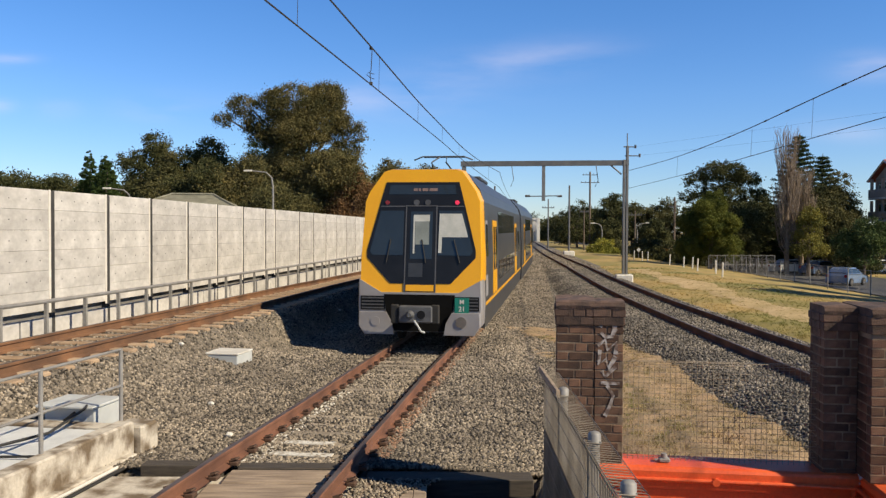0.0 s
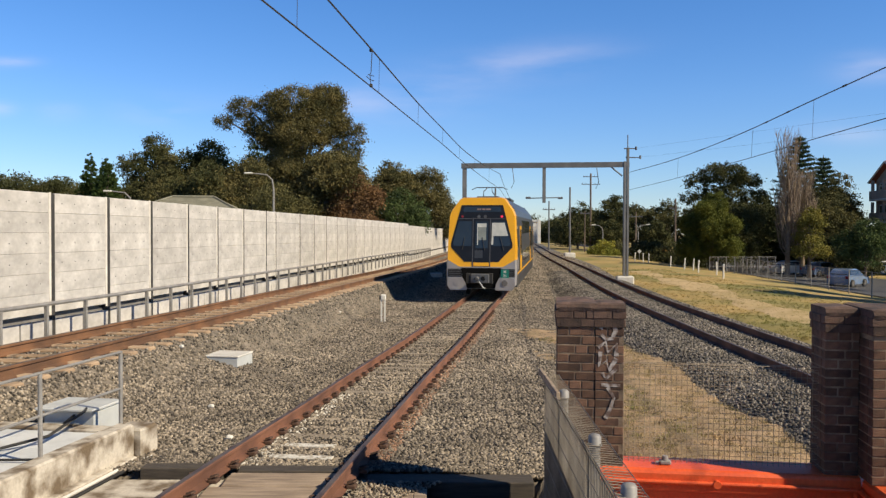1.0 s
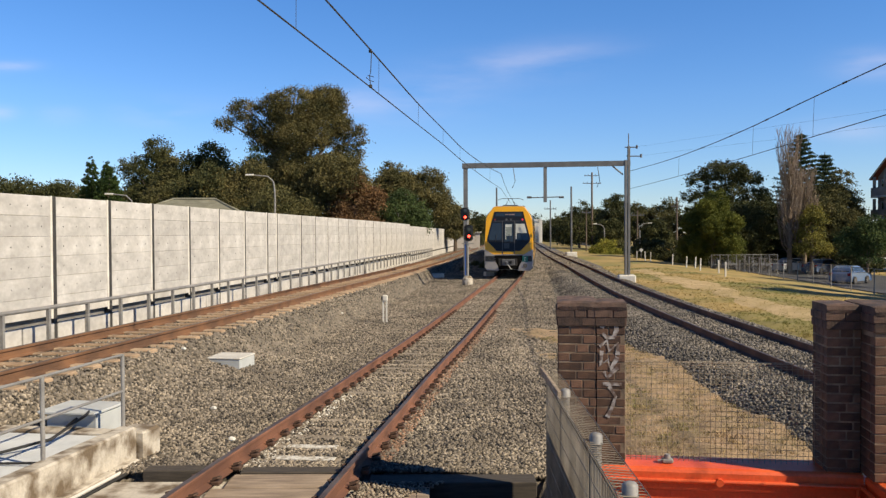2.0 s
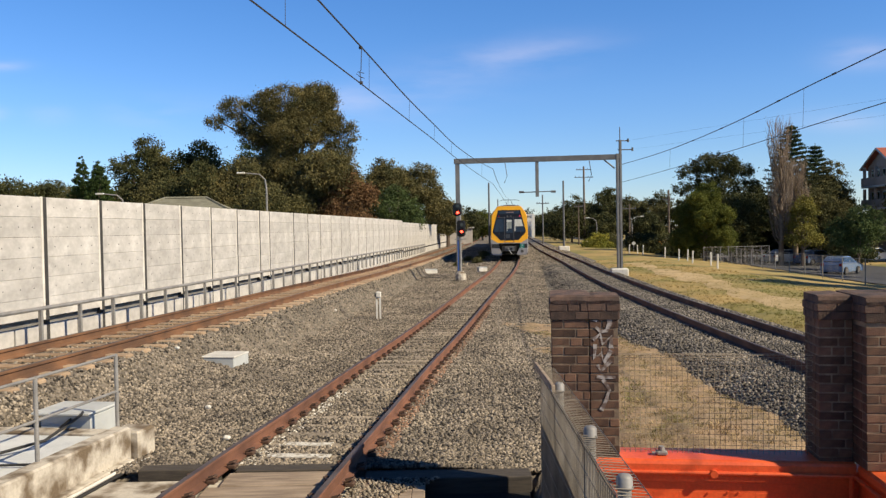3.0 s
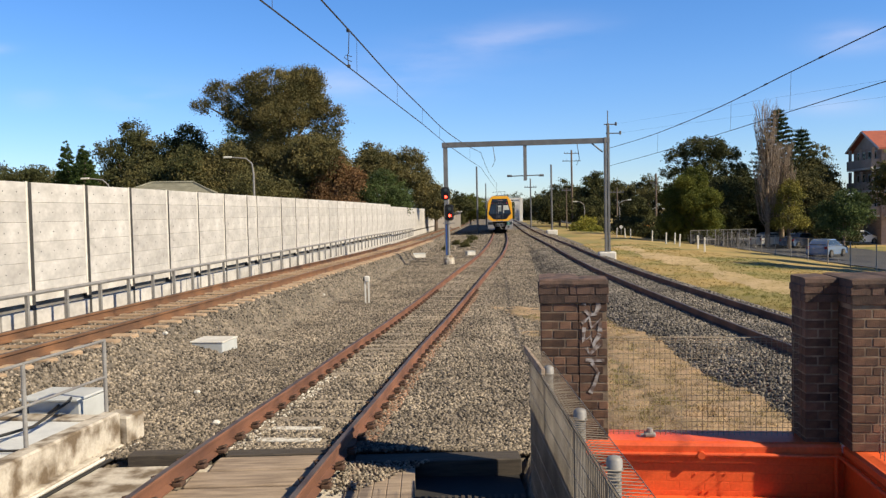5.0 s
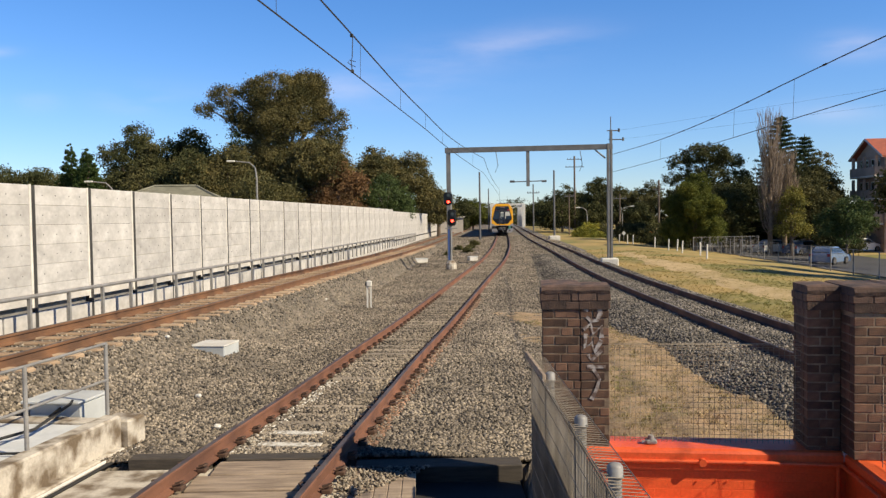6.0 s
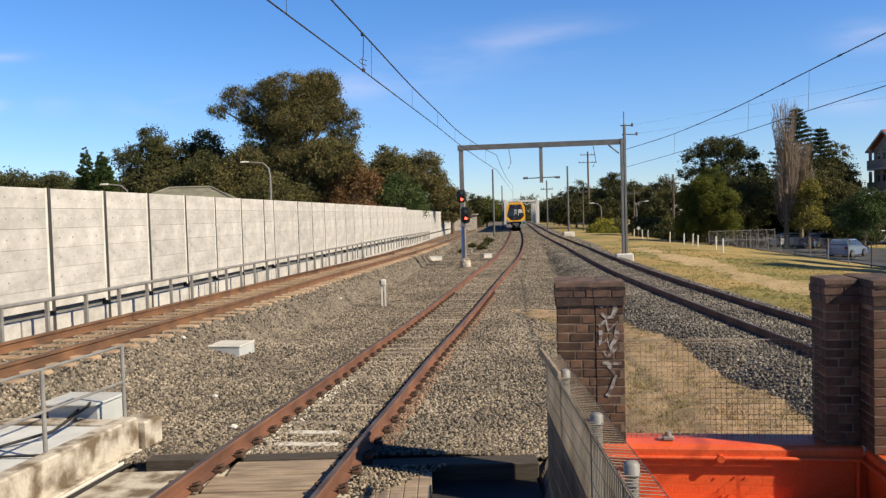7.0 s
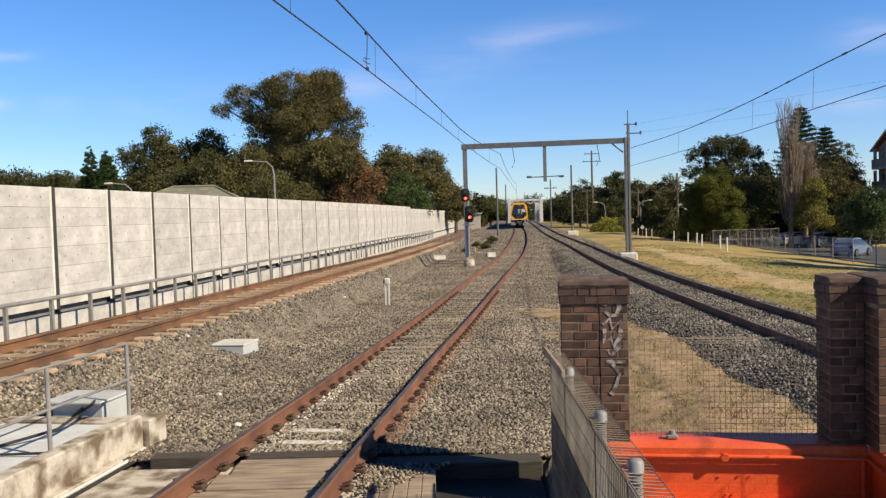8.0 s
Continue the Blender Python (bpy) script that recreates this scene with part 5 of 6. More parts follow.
def pole(x, y, top, label, arms=(), r=0.13, base=-0.7, material=None):
    th = thing("line_pole", pose(x, y, 0), label, "pole", "line poles")
    part("shaft", Build().tube([(0, 0, base), (0, 0, top)], [r, r * 0.8], 10), material or M_STEEL, th)
    for z, w in arms:
        part("cross_arm", Build().box(-w, w, -0.06, 0.06, z - 0.06, z + 0.06), M_DARKSTEEL, th)
        for k in (-0.9, -0.5, 0.5, 0.9):
            part("insulator", Build().tube([(w * k, 0, z + 0.05), (w * k, 0, z + 0.25)], 0.05, 6), M_DARKSTEEL, th)
    return th


pole(6.45, 100, 8.1, "grey steel overhead line mast beside the track")
pole(11.9, 158, 8.1, "grey steel overhead line mast beside the track")
pole(15.6, 100, 8.2, "grey steel overhead line mast beside the track")
pole(17.2, 132, 7.8, "grey steel mast with a short cross arm", [(6.4, 1.0)])
pole(27.2, 150, 13.6, "tall timber power pole with cross arms", [(13.0, 1.4), (11.6, 1.7)], 0.2, -1.5, M_BARK)
pole(31.4, 110, 7.3, "timber power pole beside the road", [(6.0, 0.8)], 0.14, -1.6, M_BARK)
pole(25.6, 108, 5.4, "timber power pole with short arms", [(4.8, 0.9)], 0.11, -1.6, M_BARK)
pole(21.8, 125, 6.0, "timber pole in front of the tree line", [(5.6, 0.7)], 0.10, -1.2, M_BARK)

# colour-light signal with two heads
SG = thing("railway_signal", pose(1.32, 46.2, 0), "two-headed colour-light railway signal showing two red lamps", "railway signal")
part("base", Build().tube([(0, 0, -0.7), (0, 0, -0.05), (0, 0, 0.12)], [0.34, 0.30, 0.16], 12), M_OLDCONC, SG)
part("post", Build().tube([(0, 0, 0.05), (0, 0, 3.5)], 0.075, 10), M_GALV, SG)
part("cable_duct", Build().box(-0.16, -0.08, -0.05, 0.05, 0.15, 2.0), M_BLUE, SG, "blue cable duct")
for k in range(5):
    part("ladder_rung", Build().box(-0.16, 0.16, 0.08, 0.11, 0.5 + 0.35 * k, 0.53 + 0.35 * k), M_GALV, SG)
part("platform", Build().box(-0.32, 0.36, -0.1, 0.4, 1.92, 1.97), M_GALV, SG)
for dx, z, hh in ((0.06, 2.55, 0.46), (-0.14, 3.62, 0.36)):
    hd = part("signal_head", Build().box(dx - 0.25, dx + 0.25, -0.18, 0.12, z - hh, z + hh, 0.10), M_BLACK, SG, "black rounded signal head")
    part("lamp", Build().tube([(dx + 0.02, -0.21, z - 0.18), (dx + 0.02, -0.17, z - 0.18)], 0.075, 14), M_RED, hd, "lit red lamp")
    part("hood", Build().tube([(dx + 0.02, -0.40, z - 0.14), (dx + 0.02, -0.18, z - 0.14)], 0.15, 12, False), M_BLACK, hd)
    part("dark_lens", Build().tube([(dx + 0.02, -0.21, z + 0.2), (dx + 0.02, -0.17, z + 0.2)], 0.10, 14), M_GLASS, hd)
for x, y, s, nm in ((2.95, 54, 0.3, "white"), (-0.5, 54, 0.45, "grey")):
    tb = thing("trackside_unit", pose(x, y, float(ballast_z(np.array(x), np.array(y))), 0, 0, 20), "low %s trackside equipment box on the ballast" % nm, "equipment box", "trackside boxes")
    part("box", Build().box(-s, s, -0.22, 0.22, -0.1, 0.26, 0.03), M_WHITE, tb)
    part("lid", Build().box(-s * 1.05, s * 1.05, -0.25, 0.25, 0.262, 0.30, 0.01), M_PALE, tb)
for x, y in ((-3.75, 13.2), (-5.0, 15.6), (-2.85, 10.9), (3.6, 11.6), (2.9, 14.8), (-3.4, 27.0)):
    lt = thing("paper_scrap", pose(x, y, max(float(ballast_z(np.array(x), np.array(y))), float(ground_z(np.array(x), np.array(y)))) + 0.03, 20, 10, random.uniform(0, 180)), "small crumpled white scrap lying on the stones", "litter", "litter")
    part("scrap", Build().box(-0.045, 0.045, -0.035, 0.035, -0.02, 0.04, 0.015), M_WHITE, lt)

# white truss bridge portal far down the line
TB = thing("truss_bridge", pose(22.9, 232, 0, 0, 0, -4), "distant white steel truss rail bridge portal", "bridge")
for sx in (-4.5, 4.5):
    part("portal_post", Build().box(sx - 0.45, sx + 0.45, -0.4, 0.4, -1, 6.4, 0.05), M_WHITE, TB)
    for k in range(5):
        part("truss_web", Build().tube([(sx, 2 + 8 * k, -0.2), (sx, 6 + 8 * k, 6.2), (sx, 10 + 8 * k, -0.2)], 0.2, 6), M_WHITE, TB)
    part("top_chord", Build().box(sx - 0.25, sx + 0.25, 0, 42, 6.0, 6.4), M_WHITE, TB)
part("portal_beam", Build().box(-4.5, 4.5, -0.3, 0.3, 5.9, 6.4), M_WHITE, TB)
for k in range(6):
    part("portal_brace", Build().tube([(-4.5 + 1.5 * k, 0, 5.1 + 0.8 * (k % 2)), (-3.0 + 1.5 * k, 0, 5.9 - 0.8 * (k % 2))], 0.14, 6), M_WHITE, TB)


# ---- trees ----
def gz_early(x, y):
    return float(rough_ground(np.array(float(x)), np.array(float(y))))


def crown_mesh(name, lobes, clumps, per, leaf, material, seed, spread=0.55, droop=0.0, fill=0.35):
    """Leaves gathered in clumps over the lobes, each lobe (x, y, z, radius, half height)."""
    rs = np.random.RandomState(seed)
    L = np.array(lobes, float)
    wts = L[:, 3] * L[:, 4]
    pick = rs.choice(len(L), clumps, p=wts / wts.sum())
    d = rs.randn(clumps, 3)
    d /= np.linalg.norm(d, axis=1)[:, None]
    rad = np.where(rs.rand(clumps) < fill, rs.rand(clumps) ** 0.5, 0.82 + 0.24 * rs.rand(clumps))
    c = L[pick, :3] + d * rad[:, None] * np.stack([L[pick, 3], L[pick, 3], L[pick, 4]], -1)
    per, leaf = int(per * 1.5), leaf * 0.74
    n = clumps * per
    size_c = spread * (0.6 + 0.8 * rs.rand(clumps))
    p = np.repeat(c, per, 0) + rs.randn(n, 3) * np.repeat(size_c, per)[:, None] * np.array([0.5, 0.5, 0.36])
    a = rs.randn(n, 3)
    a[:, 2] -= droop
    a /= np.linalg.norm(a, axis=1)[:, None]
    b = np.cross(a, rs.randn(n, 3))
    b /= np.linalg.norm(b, axis=1)[:, None] + 1e-6
    s = leaf * (0.6 + 0.8 * rs.rand(n))[:, None]
    v = np.stack([p - a * s, p - b * s * 0.42, p + a * s, p + b * s * 0.42], 1).reshape(-1, 3)
    f = np.arange(n * 4).reshape(n, 4)
    return raw(name, v, f, material)


def tree(x, y, zb, label, lobes, material, clumps, per, leaf=0.16, trunk=0.3, seed=1, spread=0.55, droop=0.0, fill=0.35, category="tree", bark=None):
    """Lobes are relative to the foot of the tree."""
    th = thing("tree", pose(x, y, zb), label, category)
    top = max(l[2] for l in lobes)
    b = Build()
    b.tube([(0, 0, -0.3), (0.1 * trunk, 0.1, top * 0.3), (-0.3 * trunk, 0, top * 0.6), (0, 0.1, top * 0.85)], [trunk, trunk * 0.8, trunk * 0.55, trunk * 0.2], 8)
    for l in lobes:
        s = Vector((0, 0, max(0.25 * top, l[2] - l[4] - 0.25 * top)))
        e = Vector(l[:3])
        m = s.lerp(e, 0.5) + Vector((0.3, 0, 0.4)) * 0.5
        b.tube([s, m, e + Vector((0, 0, l[4] * 0.5))], [trunk * 0.45, trunk * 0.3, trunk * 0.08], 6)
    part("trunk", b, bark or M_BARK, th)
    part("crown", crown_mesh("crown", lobes, clumps, per, leaf, material, seed, spread, droop, fill), material, th)
    return th


def round_lobes(w, h0, h1, n, seed):
    """n lobes filling a crown w wide between the heights h0 and h1."""
    rs = random.Random(seed)
    out = [(0, 0, (h0 + h1) / 2, w * 0.33, (h1 - h0) * 0.36)]
    for k in range(n):
        a = 2 * math.pi * k / n + rs.uniform(-0.4, 0.4)
        z = rs.uniform(h0 + 0.15 * (h1 - h0), h1 - 0.2 * (h1 - h0))
        t = (z - h0) / (h1 - h0)
        r = w * 0.36 * math.sqrt(max(0.1, 1 - (2 * t - 0.85) ** 2 * 0.75))
        s = rs.uniform(0.15, 0.24) * w
        out.append((r * math.cos(a), r * math.sin(a), z, s, s * rs.uniform(0.7, 0.95)))
    out.append((0.05 * w, 0, h1 - 0.16 * (h1 - h0), 0.2 * w, 0.16 * (h1 - h0)))
    return out


# behind the wall: tall gums, cypresses and a mixed belt
tree(-13.2, 75, 0, "very tall eucalyptus with open olive-green clumped crown", [(-0.4, -0.6, 13.9, 2.3, 1.9), (2.4, 0.5, 14.7, 1.6, 1.3), (-2.4, 0, 14.2, 1.3, 1.1), (-5.2, 0.5, 13.9, 1.3, 1.0), (-6.9, 0, 12.7, 0.8, 0.6), (-4.3, 0, 12.2, 0.9, 0.7), (-3.4, 0.4, 10.9, 1.2, 0.8), (0.4, -1.2, 11.3, 2.5, 1.4), (3.7, 0, 12.4, 1.1, 1.2), (5.4, 0, 11.5, 0.6, 0.9), (4.2, 0.5, 9.9, 1.3, 1.1), (-0.8, -0.8, 9.1, 1.8, 1.1), (2.0, -0.8, 8.8, 1.5, 1.0), (-1.4, 0, 11.6, 2.4, 1.9), (1.7, 0, 12.6, 2.2, 2.0), (2.7, 0, 14.4, 1.5, 1.5), (-2.6, -0.4, 7.6, 2.2, 1.8), (1.5, -1.0, 6.8, 2.6, 1.9), (4.4, -0.4, 7.4, 1.7, 1.7)], M_GUM, 3000, 36, 0.11, 0.55, 11, 0.5, 0.7, 0.22, "eucalyptus", M_GUMBARK)
tree(-10.2, 72, 0, "broad eucalyptus with dense olive foliage", round_lobes(8.5, 2.5, 9.6, 9, 3), M_GUM, 900, 32, 0.15, 0.35, 12, 0.6, 0.7, 0.4, "eucalyptus")
tree(-17.0, 70, 0, "bushy dark olive eucalyptus behind the wall", round_lobes(8.0, 2.2, 8.8, 8, 4), M_GUM, 800, 32, 0.15, 0.3, 13, 0.6, 0.7, 0.4, "eucalyptus")
tree(-7.6, 70, 0, "shrubby tree with rusty brown foliage", round_lobes(4.4, 2.0, 7.6, 6, 5), M_BRUSH, 420, 28, 0.14, 0.2, 14, 0.5, 0.4)
tree(-6.6, 100, 0, "open-crowned eucalyptus with pale branches", round_lobes(6.2, 4.0, 11.3, 7, 6), M_GUM, 420, 28, 0.19, 0.3, 15, 0.6, 0.5, 0.25, "eucalyptus", M_GUMBARK)
tree(-2.2, 105, 0, "open-crowned eucalyptus with olive foliage", round_lobes(8.4, 3.2, 10.9, 9, 7), M_GUM, 700, 28, 0.19, 0.3, 16, 0.6, 0.5, 0.35, "eucalyptus")
tree(1.6, 118, 0, "olive-green eucalyptus at the end of the wall", round_lobes(5.0, 1.4, 6.4, 7, 8), M_GUM, 420, 28, 0.19, 0.3, 17, 0.6, 0.5, 0.4, "eucalyptus")
tree(-28.4, 80, 0, "dark rounded leafy tree behind the roof", round_lobes(6.6, 3.0, 12.0, 8, 9), M_DARKLEAF, 700, 30, 0.16, 0.3, 18, 0.55)
tree(-25.6, 76, 0, "brown-tinged rounded tree behind the house", round_lobes(4.6, 2.0, 9.6, 6, 10), M_BRUSHGREEN, 480, 30, 0.16, 0.25, 19, 0.5)
tree(-22.6, 78, 0, "dark tree with ragged top", round_lobes(6.4, 2.0, 11.2, 8, 11), M_DARKLEAF, 640, 30, 0.16, 0.3, 20, 0.55, 0.2, 0.3)
tree(-20.0, 69, 0, "dark leafy tree behind the wall", round_lobes(6.0, 1.5, 8.4, 7, 12), M_DARKLEAF, 560, 30, 0.15, 0.25, 21, 0.5)
tree(-56, 118, 0, "low dark tree on the skyline", round_lobes(9, 4.0, 10.4, 8, 13), M_DARKLEAF, 420, 26, 0.24, 0.3, 22, 0.8)
tree(-66, 122, 0, "low dark tree on the skyline", round_lobes(10, 5.0, 11.4, 8, 14), M_DARKLEAF, 420, 26, 0.24, 0.3, 23, 0.8)
tree(-48, 118, 0, "low dark tree on the skyline", round_lobes(6, 3.0, 8.6, 7, 15), M_DARKLEAF, 300, 26, 0.24, 0.3, 24, 0.8)


def cypress(x, y, h, w, seed):
    lobes = [(0, 0, h * (0.06 + 0.88 * k / 17), w * 0.5 * (1 - k / 18.2) + 0.05, h * 0.055) for k in range(18)]
    return tree(x, y, 0, "narrow pointed dark green cypress", lobes, M_CONIFER, 1500, 30, 0.10, 0.10, seed, 0.12, -0.8, 0.3, "cypress")


cypress(-29.4, 68, 9.1, 5.2, 31), cypress(-27.2, 66, 8.6, 6.2, 32), cypress(-28.2, 69, 8.4, 4.6, 33)

# across the verge
tree(25.7, 78, -1.6, "dense round green leafy tree by the fence", round_lobes(5.9, 0.6, 8.1, 13, 41), M_LIME, 2300, 34, 0.10, 0.25, 41, 0.26, 0.0, 0.35)
tree(32.6, 95, -1.6, "broad flat-topped tree with layered dark foliage", [(0, 0, 11.2, 2.6, 1.1), (-2.6, 0, 10.2, 1.8, 0.8), (2.6, 0.3, 10.3, 2.0, 0.9), (-3.6, 0, 8.4, 1.3, 0.7), (3.8, 0, 8.6, 1.5, 0.7), (0, 0, 8.8, 2.4, 0.9), (1, 0, 6.8, 2.6, 1.2), (-2.2, 0, 6.6, 1.6, 0.9)], M_DARKLEAF, 620, 30, 0.16, 0.3, 42, 0.45, -0.2, 0.3)
tree(30.4, 84, -1.6, "dark shaded tree behind the parked cars", round_lobes(6.0, 0.6, 7.0, 8, 43), M_DARKLEAF, 620, 28, 0.16, 0.25, 43, 0.5)
tree(35.6, 92, -1.6, "dark shaded tree behind the parked cars", round_lobes(6.6, 0.6, 8.2, 8, 44), M_DARKLEAF, 620, 28, 0.17, 0.25, 44, 0.5)
tree(39.6, 84, -1.6, "dense dark green tree beside the flats", round_lobes(6.0, 0.8, 8.0, 9, 45), M_BRUSHGREEN, 720, 28, 0.16, 0.25, 45, 0.5)
tree(43.4, 90, -1.6, "dark tree with an olive top beside the flats", round_lobes(6.6, 1.2, 10.8, 9, 46), M_BRUSHGREEN, 640, 28, 0.17, 0.25, 46, 0.55)
tree(36.4, 70, -1.7, "small open green tree with a pale trunk", round_lobes(4.4, 1.5, 5.6, 8, 47), M_DARKLEAF2, 380, 26, 0.13, 0.12, 47, 0.4)
tree(35.6, 79, -1.6, "sparse tree turning yellow-green", round_lobes(3.4, 1.2, 6.8, 8, 48), M_OLIVE, 260, 24, 0.13, 0.2, 48, 0.5)
for k, (x, y, w, h0, h1, me_) in enumerate(((25.2, 152, 10, 0.5, 9.4, "d"), (30.0, 142, 6.5, 0.5, 10.6, "d"), (34.0, 146, 8, 0.5, 9.0, "o"), (38.5, 140, 8, 0.5, 9.6, "o"), (43.0, 135, 8, 0.5, 9.2, "d"), (27.0, 172, 7, 0.4, 8.0, "d"), (10.6, 190, 7, 0.8, 7.9, "l"), (7.4, 182, 6, 0.8, 8.4, "d"), (9.4, 215, 7, 0.6, 7.5, "d"), (36.5, 205, 12, 0.5, 9.5, "d"), (34.5, 250, 10, 0.5, 8.0, "d"), (20, 330, 22, 0, 8.0, "d"), (36, 320, 24, 0, 9.0, "d"), (2, 300, 24, 0, 9.5, "d"), (48, 128, 9, 0.5, 9.4, "o"), (54, 120, 9, 0.5, 9.8, "d"), (27.8, 136, 4.6, 0.2, 6.0, "d"), (33.4, 128, 5.0, 0.2, 5.6, "d"))):
    tree(x, y, -1.2, {"d": "dark green tree in the distant tree line", "l": "lighter green tree beyond the wall", "o": "olive-brown tree in the distant tree line"}[me_], round_lobes(w, h0, h1, 8, 60 + k), {"d": M_DARKLEAF, "l": M_LIME, "o": M_BRUSHGREEN}[me_], 420, 26, 0.22 if y < 200 else 0.4, 0.25, 60 + k, 0.6 if y < 200 else 1.2)
tree(22.0, 112, -0.9, "low bright yellow-green shrub on the verge", round_lobes(4.2, 0.1, 2.6, 7, 90), M_YELLOWLEAF, 260, 28, 0.12, 0.08, 90, 0.35, category="shrub")
tree(24.6, 116, -1.1, "low dark green shrub on the verge", round_lobes(4.0, 0.1, 2.4, 6, 91), M_DARKLEAF, 220, 28, 0.13, 0.08, 91, 0.35, category="shrub")
tree(31.5, 104, -1.5, "rusty brown shrub beside the road", round_lobes(3.0, 0.1, 2.6, 6, 92), M_BRUSH, 200, 26, 0.13, 0.08, 92, 0.35, category="shrub")
for k, (x, y, w, h) in enumerate(((27.6, 92, 6, 3.6), (31.6, 97, 6, 3.8), (37.4, 95, 6, 4.2), (42, 96, 6, 4.4), (46.5, 98, 6, 4.6), (40.4, 79, 4.5, 3.4), (38.2, 100, 6, 4.0), (24.6, 98, 5, 3.0))):
    tree(x, y, -1.6, "dense dark hedge shrub under the trees", round_lobes(w, 0.0, h, 7, 120 + k), M_DARKLEAF, 300, 28, 0.15, 0.08, 120 + k, 0.5, category="shrub")
for k, (x, y, w, h) in enumerate(((-18.6, 80, 5.5, 11.2), (-24.0, 72, 6.5, 7.4), (-15.4, 79, 4.5, 9.8), (-31.5, 74, 5.5, 7.2), (-21.2, 82, 6, 9.8), (-13.8, 66, 6, 6.6), (-4.6, 92, 6, 7.6), (-8.4, 93, 5, 7.4))):
    tree(x, y, 0, "mixed olive-green tree in the belt behind the wall", round_lobes(w, 0.5, h, 8, 140 + k), M_BRUSHGREEN if k % 2 else M_DARKLEAF2, 480, 28, 0.14, 0.2, 140 + k, 0.5)
for k, (x, y, w) in enumerate(((3.2, 66, 0.6), (2.7, 71, 0.5), (1.6, 63, 0.45), (4.6, 80, 0.8), (3.9, 74, 0.5))):
    z_ = max(float(ballast_z(np.array(x), np.array(float(y)))), gz_early(x, y))
    tree(x, y, z_, "low scrubby brown-green weed beside the track", round_lobes(w, 0.0, w * 0.6, 5, 160 + k), M_BRUSHGREEN, 60, 22, 0.09, 0.03, 160 + k, 0.2, category="weed")
# street trees along the road, whose shade falls across the verge, whose shade falls across the verge
tree(24.2, 37.5, -1.3, "leafy street tree shading the grass verge", round_lobes(5, 2.5, 8.0, 8, 93), M_DARKLEAF, 420, 26, 0.16, 0.25, 93, 0.5)
tree(28.4, 43, -1.5, "leafy street tree shading the grass verge", round_lobes(6, 2.5, 8.5, 8, 94), M_DARKLEAF, 420, 26, 0.16, 0.25, 94, 0.5)
tree(36.8, 55, -1.6, "leafy street tree shading the grass verge", round_lobes(5.5, 6.0, 12.0, 8, 95), M_DARKLEAF, 420, 26, 0.16, 0.25, 95, 0.5)


def norfolk(x, y, zb, h, w):
    """Straight trunk with whorls of level, drooping-tipped branches."""
    th = thing("tree", pose(x, y, zb), "tall Norfolk pine with level tiers of dark branches", "pine tree")
    b = Build().tube([(0, 0, -0.3), (0, 0, h)], [0.35, 0.03], 8)
    rs = random.Random(7)
    P_, tips = [], []
    k = 0
    z = 1.8
    while z < h - 0.3:
        t = z / h
        r = w * 0.5 * (1 - t) ** 0.9 + 0.15
        for j in range(7):
            a = 2 * math.pi * (j + 0.5 * (k % 2)) / 7 + rs.uniform(-0.15, 0.15)
            rr = r * rs.uniform(0.8, 1.1)
            e = Vector((rr * math.cos(a), rr * math.sin(a), z + 0.16 * rr))
            b.tube([(0, 0, z), e * 0.5 + Vector((0, 0, z * 0.5 - 0.06)), e], [0.05, 0.04, 0.015], 4)
            tips.append(((0, 0, z), e))
        z += 0.5
        k += 1
    part("trunk", b, M_BARK, th)
    rg = np.random.RandomState(9)
    A, B = np.array([t_[0] for t_ in tips], float), np.array([tuple(t_[1]) for t_ in tips])
    per = 130
    u = rg.rand(len(tips), per, 1) ** 0.7
    c = (A[:, None] * (1 - u) + B[:, None] * u + rg.randn(len(tips), per, 3) * np.array([0.14, 0.14, 0.07])).reshape(-1, 3)
    n = len(c)
    a = rg.randn(n, 3) + np.array([0, 0, 0.8])
    a /= np.linalg.norm(a, axis=1)[:, None]
    q = np.cross(a, rg.randn(n, 3))
    q /= np.linalg.norm(q, axis=1)[:, None]
    s = 0.13 * (0.6 + 0.8 * rg.rand(n))[:, None]
    part("crown", raw("crown", np.stack([c - a * s, c - q * s * 0.3, c + a * s, c + q * s * 0.3], 1).reshape(-1, 3), np.arange(n * 4).reshape(n, 4), M_PINE), M_PINE, th)


norfolk(40.2, 92, -1.6, 15.4, 12.0), norfolk(44.3, 95, -1.6, 13.4, 10.5)


def poplar(x, y, zb, h, w):
    """Leafless poplar: many steep limbs and a haze of fine twigs."""
    th = thing("tree", pose(x, y, zb), "tall bare winter poplar with upright brown twigs", "poplar")
    b = Build().tube([(0, 0, -0.3), (0, 0, h * 0.9)], [0.3, 0.03], 8)
    rs = random.Random(5)
    tw = Build()
    for k in range(120):
        z = rs.uniform(1.5, h * 0.78)
        a = rs.uniform(0, 2 * math.pi)
        ln = rs.uniform(2.2, 4.6)
        r = min(w * 0.5, 0.3 + ln * 0.28) * rs.uniform(0.5, 1.0)
        e = Vector((r * math.cos(a), r * math.sin(a), min(z + ln, h)))
        m = Vector((r * 0.75 * math.cos(a), r * 0.75 * math.sin(a), z + ln * 0.4))
        b.tube([(0, 0, z), m, e], [0.05, 0.035, 0.012], 4)
        for j in range(16):
            t = rs.uniform(0.2, 1)
            p = m.lerp(e, t) if t > 0.3 else Vector((0, 0, z)).lerp(m, t * 3)
            tw.tube([p, p + Vector((rs.uniform(-0.35, 0.35), rs.uniform(-0.35, 0.35), rs.uniform(0.4, 1.1)))], [0.013, 0.006], 3, False)
    part("trunk", b, M_TWIG, th)
    tagged(part("twig_haze", tw, M_TWIG, th), kind="stuff")


